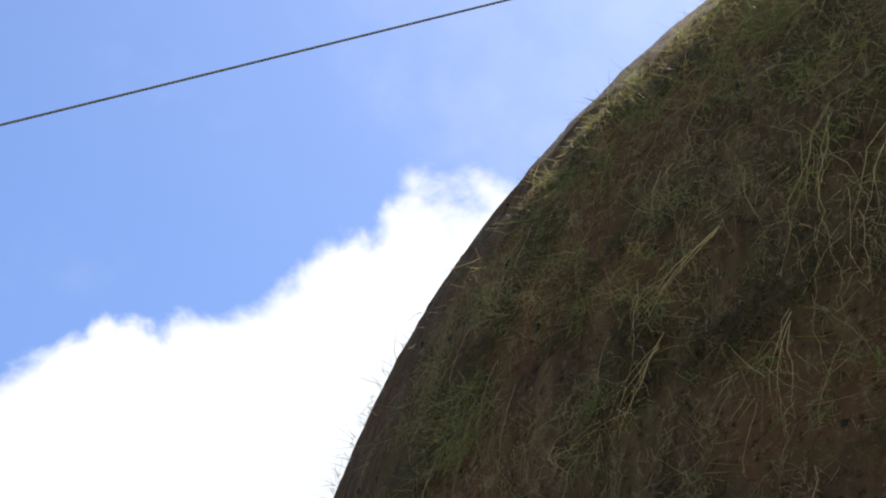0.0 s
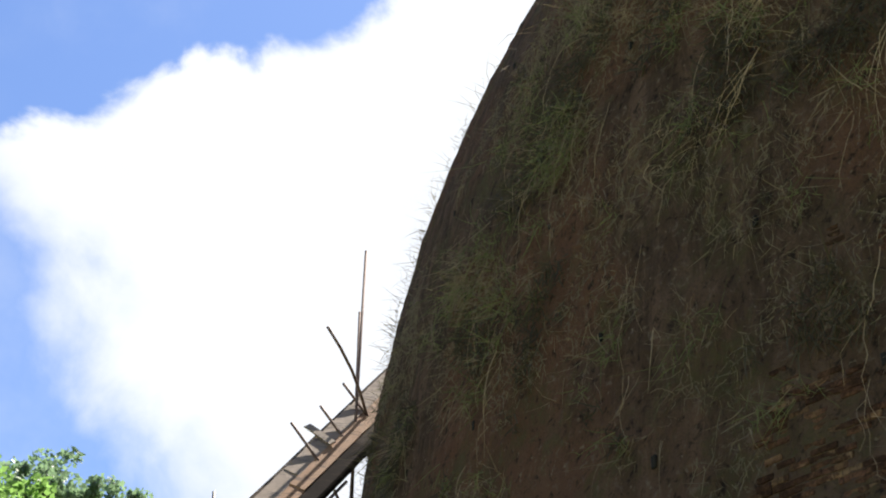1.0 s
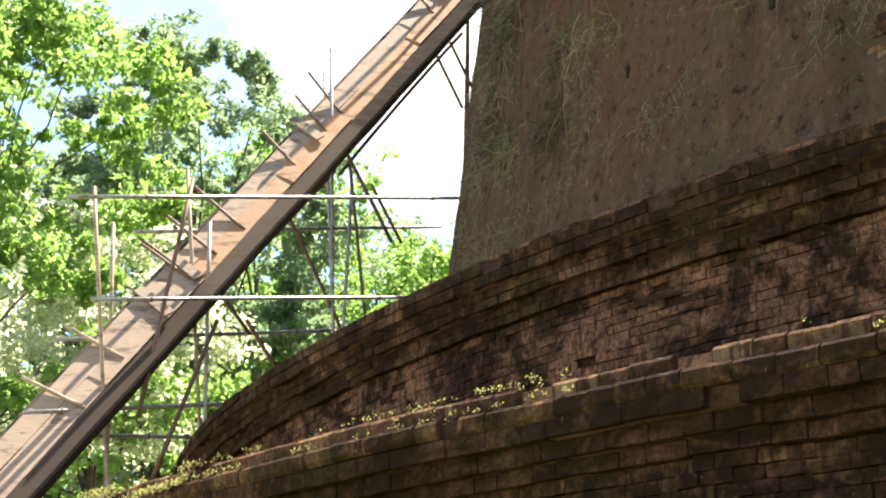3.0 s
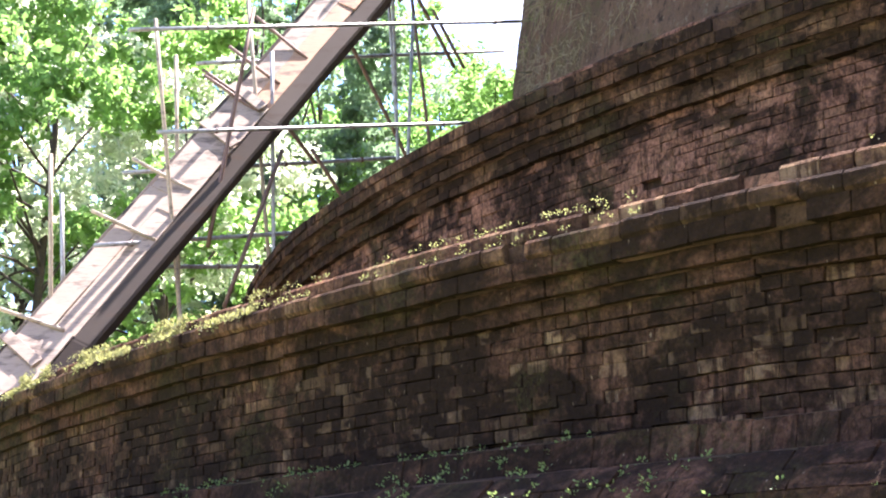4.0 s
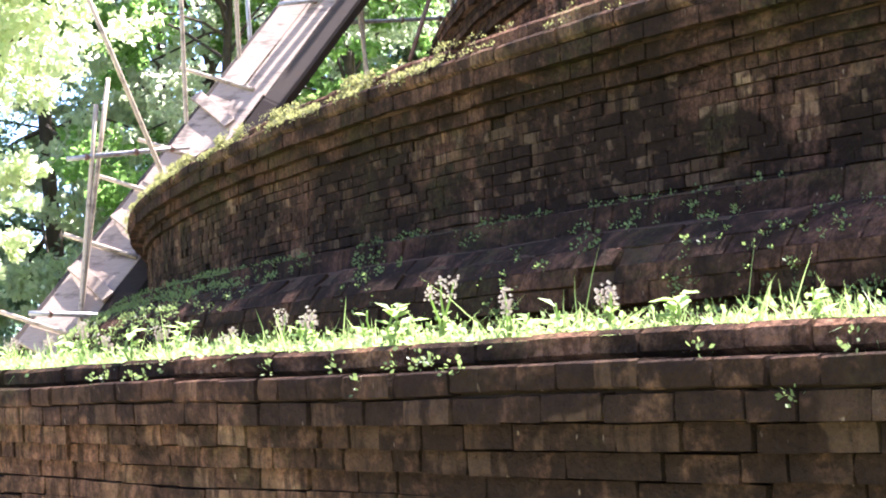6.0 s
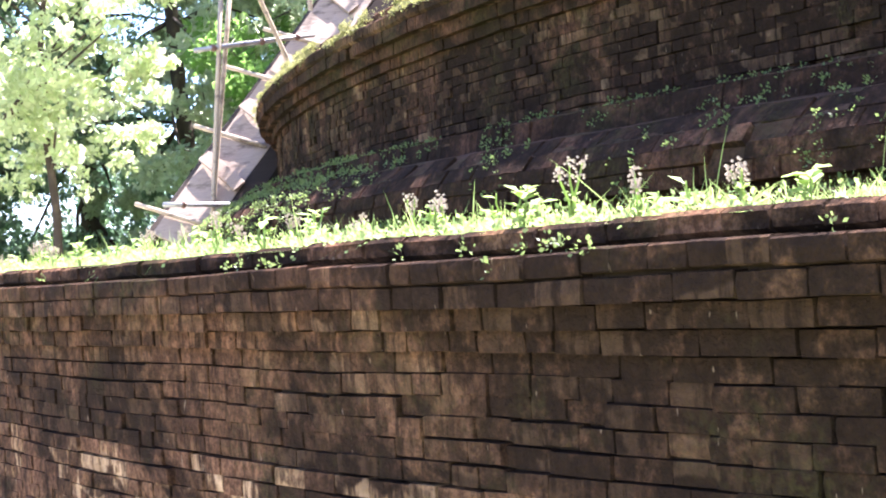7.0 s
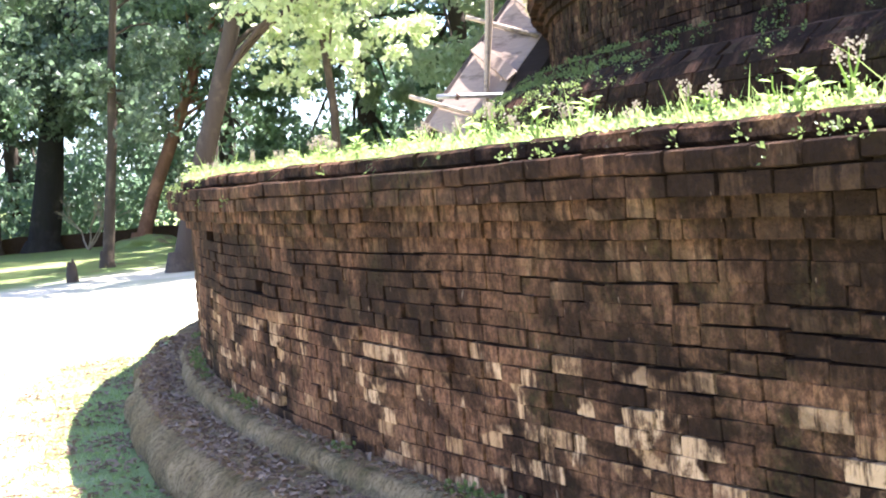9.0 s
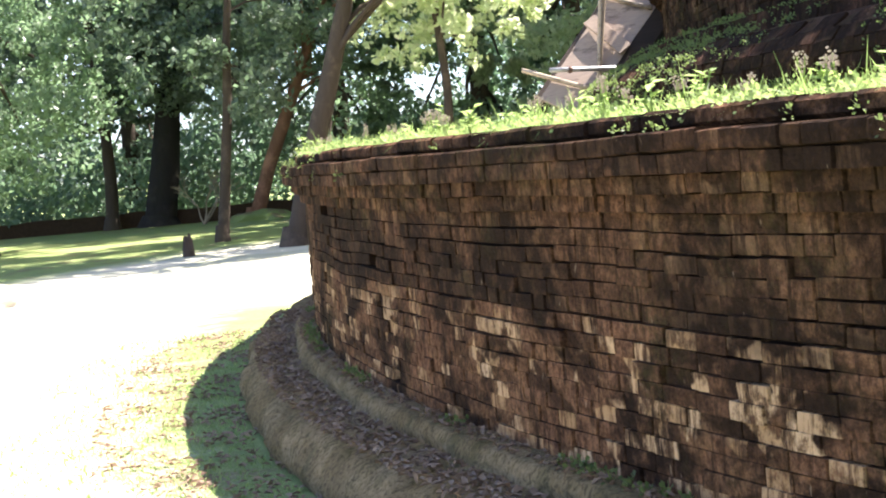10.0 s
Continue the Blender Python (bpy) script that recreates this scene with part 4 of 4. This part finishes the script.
def weed(kind, base, h, seed):
    """A single tall weed: stems, leaves and, for some, a pale flower spike."""
    rg = random.Random(seed)
    root = tagged(new("weed"), {"leafy": "broad-leaved bright green weed on the terrace edge", "spike": "tall weed with a pale flower spike on the terrace edge", "grass": "arching grass tuft on the terrace edge"}[kind], "weed", "weeds on the terrace")
    root.location = base
    if kind == "grass":
        rn = np.random.default_rng(seed)
        q = rn.normal(size=(16, 3)) * np.array([0.03, 0.03, 0.0])
        part("tuft", blades("tuft", q, np.array([0, 0, 1.0]) + rn.normal(size=(16, 3)) * 0.3, h * 0.6, 0.0026, M_GRASS, seed, 0.55), root)["kind"] = "stuff"
        return root
    bm = bmesh.new()
    lv, lf, fv, ff = [], [], [], []
    stems = 2 if kind == "leafy" else 3
    for k in range(stems):
        lean = Vector((rg.uniform(-0.25, 0.25), rg.uniform(-0.25, 0.25), 1)) * h * rg.uniform(0.7, 1.0)
        limb(bm, [Vector((0, 0, -0.01)), lean * 0.4 + Vector((rg.uniform(-0.02, 0.02), 0, 0)), lean * 0.75, lean], 0.005, 0.002, 5)
        n = 7 if kind == "leafy" else 6
        for i in range(n):
            f = rg.uniform(0.15, 0.98 if kind == "leafy" else 0.6)
            a = rg.uniform(0, 2 * math.pi)
            ln = (0.065 if kind == "leafy" else 0.03) * rg.uniform(0.6, 1.2)
            d = Vector((math.cos(a), math.sin(a), rg.uniform(0.1, 0.8))).normalized()
            s2 = d.cross(Vector((0, 0, 1))).normalized()
            o = lean * f
            m_ = len(lv)
            lv += [o, o + d * ln * 0.5 + s2 * ln * 0.26, o + d * ln + Vector((0, 0, -0.2 * ln)), o + d * ln * 0.5 - s2 * ln * 0.26]
            lf += [(m_, m_ + 1, m_ + 2), (m_, m_ + 2, m_ + 3)]
        if kind == "spike":
            for i in range(22):
                o = lean * rg.uniform(0.72, 1.06) + Vector((rg.uniform(-1, 1), rg.uniform(-1, 1), rg.uniform(-1, 1))) * 0.014
                m_ = len(fv)
                fv += [o, o + Vector((0.005, 0, 0.005)), o + Vector((0, 0.005, 0.009)), o + Vector((-0.005, 0, 0.004))]
                ff += [(m_, m_ + 1, m_ + 2), (m_, m_ + 2, m_ + 3)]
    part("stem", bm_mesh("stem", bm, M_GRASS), root)
    part("leaves", mesh_of("leaves", lv, lf, M_GRASS), root)["kind"] = "stuff"
    if fv:
        part("flower", mesh_of("flower", fv, ff, M_FLOWER), root, "pale pinkish flower spikes")["kind"] = "stuff"
    return root


rg = random.Random(77)
for i in range(64):
    ph = 187.5 + 18.5 * rg.random()
    kind = rg.choice(("leafy", "leafy", "leafy", "leafy", "spike", "spike", "grass"))
    weed(kind, spot(ph, rg.uniform(34.6, 35.4), 1.665), rg.uniform(0.08, 0.17) if kind != "spike" else rg.uniform(0.10, 0.20), 100 + i)


for kind, ph, h, seed in (("spike", 206.15, 0.21, 501), ("leafy", 205.9, 0.10, 502), ("spike", 205.15, 0.13, 503), ("spike", 206.6, 0.13, 504), ("spike", 207.2, 0.13, 505), ("leafy", 207.55, 0.11, 506),
                          ("leafy", 206.9, 0.09, 507), ("grass", 206.5, 0.16, 508), ("grass", 207.0, 0.17, 509), ("grass", 207.9, 0.15, 510), ("leafy", 208.2, 0.10, 511), ("grass", 193.4, 0.24, 512), ("grass", 193.7, 0.20, 513)):
    weed(kind, spot(ph, 35.3, 1.665), h, seed)


# creepers and dead grass hanging on the dome
def dome_spots(count, seed, lo, hi, z0, z1, cut, scale):
    rg = np.random.default_rng(seed)
    out, nor = [], []
    while len(out) < count:
        ph, z = rg.uniform(lo, hi), rg.uniform(z0, z1)
        q = spot(ph, dome_radius(z), z)
        if ph < lo + 3.3 * max(0.0, z - 14.5) and cut > -0.2:
            continue
        if noise.noise(q * scale) + 0.5 * noise.noise(q * scale * 2.7) + 0.045 * (min(z, 24) - 18) < cut:
            continue
        n_ = Vector((math.cos(radians(ph)), math.sin(radians(ph)), 0.15))
        out.append(tuple(q + n_ * 0.06))
        nor.append(tuple(n_))
    return np.array(out), np.array(nor)


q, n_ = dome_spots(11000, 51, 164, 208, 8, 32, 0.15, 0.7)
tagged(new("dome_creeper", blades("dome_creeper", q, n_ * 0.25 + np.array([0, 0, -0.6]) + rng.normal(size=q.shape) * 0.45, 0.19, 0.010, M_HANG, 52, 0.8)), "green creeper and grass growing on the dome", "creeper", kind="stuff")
q, n_ = dome_spots(17000, 53, 163, 208, 9, 32, -0.1, 0.6)
tagged(new("dome_dead_grass", blades("dome_dead_grass", q, n_ * 0.15 + np.array([0, 0, -0.8]) + rng.normal(size=q.shape) * 0.6, 0.15, 0.004, M_DRY, 54, 0.9)), "dead straw-coloured grass hanging on the dome", "grass", kind="stuff")


def dome_tufts(name, count, seed, per, length, width, mat, label, cut, spread=0.10):
    """Tufts of long drooping blades rooted in the dome's joints."""
    rn = np.random.default_rng(seed)
    q, n_ = dome_spots(count, seed, 166, 208, 10, 30, cut, 0.8)
    q, n_ = np.repeat(q, per, 0), np.repeat(n_, per, 0)
    big = np.repeat(rn.uniform(0.45, 1.4, (count, 1)), per, 0)
    q = q + rn.normal(size=q.shape) * spread * big
    d = n_ * 0.40 + np.array([0, 0, -0.55]) + rn.normal(size=q.shape) * 0.45
    tagged(new(name, blades(name, q, d * big, length, width, mat, seed + 1, 0.95)), label, "grass", kind="stuff")


M_TUFT = leaf_material("hanging_grass", (0.09, 0.105, 0.035), (0.36, 0.35, 0.14), (0.14, 0.15, 0.05), 0.7)
M_STRAW = leaf_material("straw", (0.30, 0.21, 0.12), (0.62, 0.47, 0.30), (0.15, 0.11, 0.06), 0.8)
dome_tufts("green_tufts", 420, 61, 18, 0.24, 0.0055, M_TUFT, "green grass tufts hanging from the dome", 0.05)
dome_tufts("straw_tufts", 420, 63, 13, 0.28, 0.004, M_STRAW, "straw-coloured grass tufts hanging from the dome", 0.02, 0.14)
q, n_ = dome_spots(700, 55, 150, 175, 11, 21, -0.3, 0.5)
tagged(new("dome_edge_grass", blades("dome_edge_grass", q, n_ * 1.0 + np.array([0, 0, 0.5]) + rng.normal(size=q.shape) * 0.4, 0.26, 0.005, M_DRY, 56, 0.6)), "wispy dry grass sticking out from the dome", "grass", kind="stuff")


def vine(seed, ph, z, length, girth, strands=1, slant=0.0):
    """Bare creeper stems hanging together, with side shoots."""
    rg = random.Random(seed)
    bm = bmesh.new()

    def run(ph, z, length, r0, drift_):
        pts = []
        k = max(5, int(length / 0.22))
        for i in range(k + 1):
            f = i / k
            pts.append(spot(ph, dome_radius(z - f * length) + 0.10 + 0.10 * math.sin(f * 3.1), z - f * length))
            ph += drift_ + rg.uniform(-0.22, 0.22)
            if i and rg.random() < 0.4 and r0 > 0.004:
                run(ph, z - f * length, length * rg.uniform(0.15, 0.4), r0 * 0.55, rg.uniform(-0.35, 0.35))
        limb(bm, pts, r0, 0.002, 5)
    for _ in range(strands):
        run(ph + rg.uniform(-0.2, 0.2), z + rg.uniform(-0.2, 0.2), length * rg.uniform(0.5, 1.0), girth * rg.uniform(0.5, 1.0), slant + rg.uniform(-0.08, 0.08))
    tagged(new("vine", bm_mesh("vine", bm, M_DRY_STEM, True)), "bare straw-coloured vine hanging down the dome", "vine", "vines on the dome")


M_DRY_STEM = material("dry_vine", lambda k, p: (k.mix(k.noise(p, 12.0), (0.24, 0.165, 0.09), (0.58, 0.42, 0.25)), None), 0.9)
for i in range(40):
    vine(300 + i, rg.uniform(180, 204), rg.uniform(11, 22), rg.uniform(0.6, 2.6), rg.uniform(0.004, 0.008))
for i, (ph, z, length, slant) in enumerate(((202.1, 17.8, 3.6, -0.13), (197.6, 16.7, 1.2, -0.75), (200.0, 14.6, 1.8, 0.0), (204.2, 17.0, 2.2, -0.2), (195.2, 15.2, 1.4, -0.3), (203.6, 14.2, 1.3, 0.1))):
    vine(400 + i, ph, z, length, 0.0075, 4, slant)


# ---- bricks ----
def brick_template(seed, soft=0.0):
    """Verts of a worn brick, unit size: x along, y outwards (front near 0), z up."""
    rg = np.random.default_rng(seed)
    edge = [(0, 0), (1, 0), (2, 0), (2, 1), (2, 2), (1, 2), (0, 2), (0, 1)]
    wear = {e: (rg.uniform(0.0, 0.05) if e[0] != 1 else 0.0, rg.uniform(0.0, 0.06) if e[1] != 1 else 0.0) for e in edge}
    v = []
    for y, shrink in ((-1.0, 0.0), (-0.06 - 0.045 * soft, 0.0), (-0.015, 1.0)):
        for i, k in edge:
            x, z = (i - 1) * 0.5, (k - 1) * 0.5
            wx, wz = wear[(i, k)]
            corner = i != 1 and k != 1
            a = (wx * (0.6 if corner else 0.2) + 0.005 * shrink) if y > -0.5 else 0.0
            b = (wz * (0.6 if corner else 0.2) + (0.012 + 0.09 * soft) * shrink) if y > -0.5 else 0.0
            v.append((x * (1 - 2 * a), y + (rg.uniform(-0.015, 0.015) if shrink else 0.0), z * (1 - 2 * b)))
    v.append((rg.uniform(-0.15, 0.15), rg.uniform(-0.02, 0.02), rg.uniform(-0.1, 0.1)))
    return np.array(v)


BRICK_FACES = [(r * 8 + i, r * 8 + (i + 1) % 8, r * 8 + 8 + (i + 1) % 8, r * 8 + 8 + i) for r in (0, 1) for i in range(8)] + [(16 + i, 16 + (i + 1) % 8, 24) for i in range(8)]
TEMPLATES = [brick_template(900 + i) for i in range(16)]
SOFT = [brick_template(950 + i, 0.7) for i in range(16)]
WORN = [brick_template(970 + i, 2.0) for i in range(16)]
PIECES = {m_.name: [mesh_of("brick", t, [f[::-1] for f in BRICK_FACES], m_) for t in TEMPLATES] for m_ in (M_BRICK_PIECE, M_CRUST_PIECE, M_SOOT_PIECE, M_RED_PIECE)}


def lay(parent, seed, courses, lo, hi, own, lengths, depth=0.10, gap=0.006, skip=0.015, wave=0.01, keep=None, mats=(M_BRICK_PIECE, M_BRICK), loose=0.1, tilt=0.0, bulge=0.0, shapes=TEMPLATES):
    """Courses (z0, z1, r) of bricks from angle lo to hi; those between the angles own become objects, the rest one mesh."""
    rg = random.Random(seed)
    verts, faces, made = [], [], 0
    for z0, z1, r in courses:
        ph = lo + rg.uniform(0, 0.4)
        while ph < hi:
            ln = rg.uniform(*lengths)
            dphi = math.degrees(ln / r)
            mid = ph + dphi / 2
            ph += dphi
            if rg.random() < skip:
                continue
            c = spot(mid, r + (rg.gauss(0, 0.004) if rg.random() < 1 - loose else rg.uniform(-0.010, 0.014)), (z0 + z1) / 2 + wave * noise.noise(Vector((mid * 0.6, (z0 + z1) * 1.6, 4.0))) + rg.gauss(0, 0.0016))
            if keep and not keep(c):
                continue
            a, lean_ = radians(mid), radians(tilt)
            c += Vector((math.cos(a), math.sin(a), 0)) * bulge * noise.noise(c * 1.4)
            x = Vector((-math.sin(a), math.cos(a), rg.uniform(-0.012, 0.012)))
            y = Vector((math.cos(a) * math.cos(lean_), math.sin(a) * math.cos(lean_), math.sin(lean_)))
            z = Vector((-math.cos(a) * math.sin(lean_), -math.sin(a) * math.sin(lean_), math.cos(lean_)))
            size = (ln - 0.002, depth, (z1 - z0) / math.cos(lean_) - gap)
            k = rg.randrange(16)
            m = axes(c - Vector((CX, CY, 0)), x * size[0], y * size[1], z * size[2])
            if own[0] <= mid <= own[1] and made < 300:
                ob = new("brick", PIECES[mats[0].name][k])
                ob.parent = parent
                ob.matrix_basis = m
                made += 1
            else:
                n0 = len(verts)
                M = np.array(m)
                verts.extend(shapes[k] @ M[:3, :3].T + M[:3, 3])
                faces.extend([tuple(n0 + i for i in f[::-1]) for f in BRICK_FACES])
    if verts:
        me = mesh_of("brickwork", verts, faces, mats[1])
        ob = part("brickwork", me, parent)
        tagged(ob, "rows of weathered bricks", kind="stuff")


def rows(z0, z1, n, r0, r1=None):
    r1 = r0 if r1 is None else r1
    h = (z1 - z0) / n
    return [(z0 + i * h, z0 + (i + 1) * h, r0 + (r1 - r0) * i / max(1, n - 1)) for i in range(n)]


CRUSTED = (M_CRUST_PIECE, M_CRUST)
SOOTY = (M_SOOT_PIECE, M_SOOT)
WALL = rows(0.365, 1.335, 15, 35.426, 35.418)
lay(lower, 1, WALL[:9], 186, 211, (200.8, 209.0), (0.11, 0.25), 0.10, 0.0015, 0.010, 0.022, bulge=0.022)
lay(lower, 10, WALL[9:11], 186, 211, (300, 301), (0.11, 0.26), 0.10, 0.0035, 0.016, 0.034, mats=(M_BRICK_PIECE, M_CORNICE), bulge=0.022)
lay(lower, 11, WALL[11:13], 186, 211, (300, 301), (0.12, 0.28), 0.10, 0.003, 0.016, 0.030, mats=(M_BRICK_PIECE, M_CORNICE), bulge=0.018)
lay(lower, 12, WALL[13:], 186, 211, (300, 301), (0.12, 0.28), 0.10, 0.002, 0.008, 0.014, mats=(M_BRICK_PIECE, M_CORNICE), bulge=0.015)
lay(lower, 2, [(1.335, 1.401, 35.462), (1.401, 1.467, 35.514), (1.467, 1.533, 35.574)], 186, 211, (300, 301), (0.10, 0.22), 0.16, 0.002, 0.008, 0.010, mats=(M_BRICK_PIECE, M_CORNICE), loose=0.06, bulge=0.010)
lay(lower, 14, [(1.533, 1.601, 35.580)], 186, 211, (300, 301), (0.10, 0.22), 0.16, 0.002, 0.008, 0.010, mats=(M_BRICK_PIECE, M_CORNICE), loose=0.06, bulge=0.010, shapes=SOFT)
lay(lower, 3, [(1.601, 1.672, 35.455)], 186, 211, (300, 301), (0.14, 0.30), 0.16, 0.002, 0.004, 0.012, mats=(M_BRICK_PIECE, M_BRICK), bulge=0.02, shapes=WORN)
lay(middle, 4, rows(2.45, 3.15, 10, 31.332), 172, 209, (196.5, 203), (0.08, 0.24), 0.10, 0.002, 0.012, 0.020, None, CRUSTED, 0.06, bulge=0.02)
lay(middle, 5, [(3.15, 3.235, 31.386), (3.235, 3.33, 31.448), (3.33, 3.43, 31.536)], 170, 209, (300, 301), (0.15, 0.30), 0.16, 0.0015, 0.015, 0.012, None, SOOTY, 0.03, bulge=0.012)
lay(middle, 15, [(3.43, 3.536, 31.556)], 170, 209, (300, 301), (0.15, 0.30), 0.16, 0.0015, 0.03, 0.016, None, (M_SOOT_PIECE, M_CORNICE), 0.06, bulge=0.012, shapes=WORN)
# the broken course along the rim
lay(middle, 13, [(3.54, 3.655, 31.424)], 170, 209, (300, 301), (0.16, 0.34), 0.18, 0.004, 0.10, 0.02, lambda c: noise.noise(c * 0.9 + Vector((2, 0, 0))) > -0.32, (M_RED_PIECE, M_DOME_BRICK), 0.3, shapes=WORN)
# plinth, sloping skirt and fillet below the wall
lay(middle, 6, [(1.68, 1.80, 32.548)], 172, 209, (300, 301), (0.12, 0.28), 0.14, 0.003, 0.06, 0.02, None, SOOTY, 0.2, 8)
for i, (z0, z1, r, tilt) in enumerate(((1.87, 1.975, 32.392, 4), (1.975, 2.065, 32.372, 16), (2.065, 2.155, 32.305, 40), (2.155, 2.25, 32.19, 50))):
    lay(middle, 20 + i, [(z0, z1, r)], 172, 209, (300, 301), (0.16, 0.34), 0.12, 0.003, 0.03, 0.014, None, SOOTY, 0.12, tilt, 0.03)
lay(middle, 30, [(2.268, 2.435, 31.822)], 172, 209, (300, 301), (0.14, 0.30), 0.12, 0.003, 0.04, 0.014, None, SOOTY, 0.12, 12, 0.025)
lay(upper, 7, rows(4.07, 5.70, 22, 27.088), 164, 208, (194, 200), (0.10, 0.28), 0.10, 0.003, 0.02, 0.02, None, (M_RED_PIECE, M_RED), bulge=0.02)
lay(upper, 8, [(5.70, 5.78, 27.166), (5.78, 5.865, 27.166), (5.865, 5.95, 27.256), (5.95, 6.035, 27.266), (6.035, 6.14, 27.354), (6.14, 6.245, 27.376)], 162, 208, (300, 301), (0.16, 0.32), 0.16, 0.002, 0.02, 0.015, None, (M_SOOT_PIECE, M_CORNICE), 0.04, bulge=0.015)
lay(upper, 16, [(6.25, 6.352, 27.226)], 162, 208, (300, 301), (0.16, 0.32), 0.16, 0.002, 0.04, 0.02, None, (M_RED_PIECE, M_RED), 0.2, shapes=WORN)
lay(dome, 9, [(z, z + 0.085, dome_radius(z) + 0.006) for z in np.arange(6.4, 13.0, 0.09)], 184, 206, (300, 301), (0.18, 0.34), 0.12, 0.008, 0.22, 0.02,
    lambda c: 0.9 * noise.noise(c * 0.6 + Vector((3, 1, 0))) + 0.6 * noise.noise(c * 2.1) + 0.10 * (9.0 - c.z) + 0.16 * (13.0 - c.y) > 0.25, (M_RED_PIECE, M_DOME_BRICK), 0.2, shapes=SOFT)


# ---- putlog holes in the dome: solid boxes, the sockets' inner shade put into their dark colour ----
M_SOCKET_SHADE = material("painted_socket_shade", lambda k, p: (k.mix(k.noise(p, 9.0), (0.012, 0.01, 0.008), (0.03, 0.024, 0.018)), None), 1.0)
rg = random.Random(5)
for i, z in enumerate(np.arange(8.0, 24.0, 2.3)):
    for ph in np.arange(174 + (i % 2) * 3.5, 206, 7.0):
        zz, pp = z + rg.uniform(-0.25, 0.25), ph + rg.uniform(-0.7, 0.7)
        o = spot(pp, dome_radius(zz) - 0.075, zz)
        y = Vector((math.cos(radians(pp)), math.sin(radians(pp)), 0))
        x = Vector((-y.y, y.x, 0))
        me = box_mesh("putlog_hole", axes(o - Vector((CX, CY, 0)), x, y, Vector((0, 0, 1))), (rg.uniform(0.05, 0.08), 0.2, rg.uniform(0.10, 0.17)), M_SOCKET_SHADE, 0.02, 1)
        part("putlog_hole", me, dome, "small solid box painted dark as a shaded square socket")
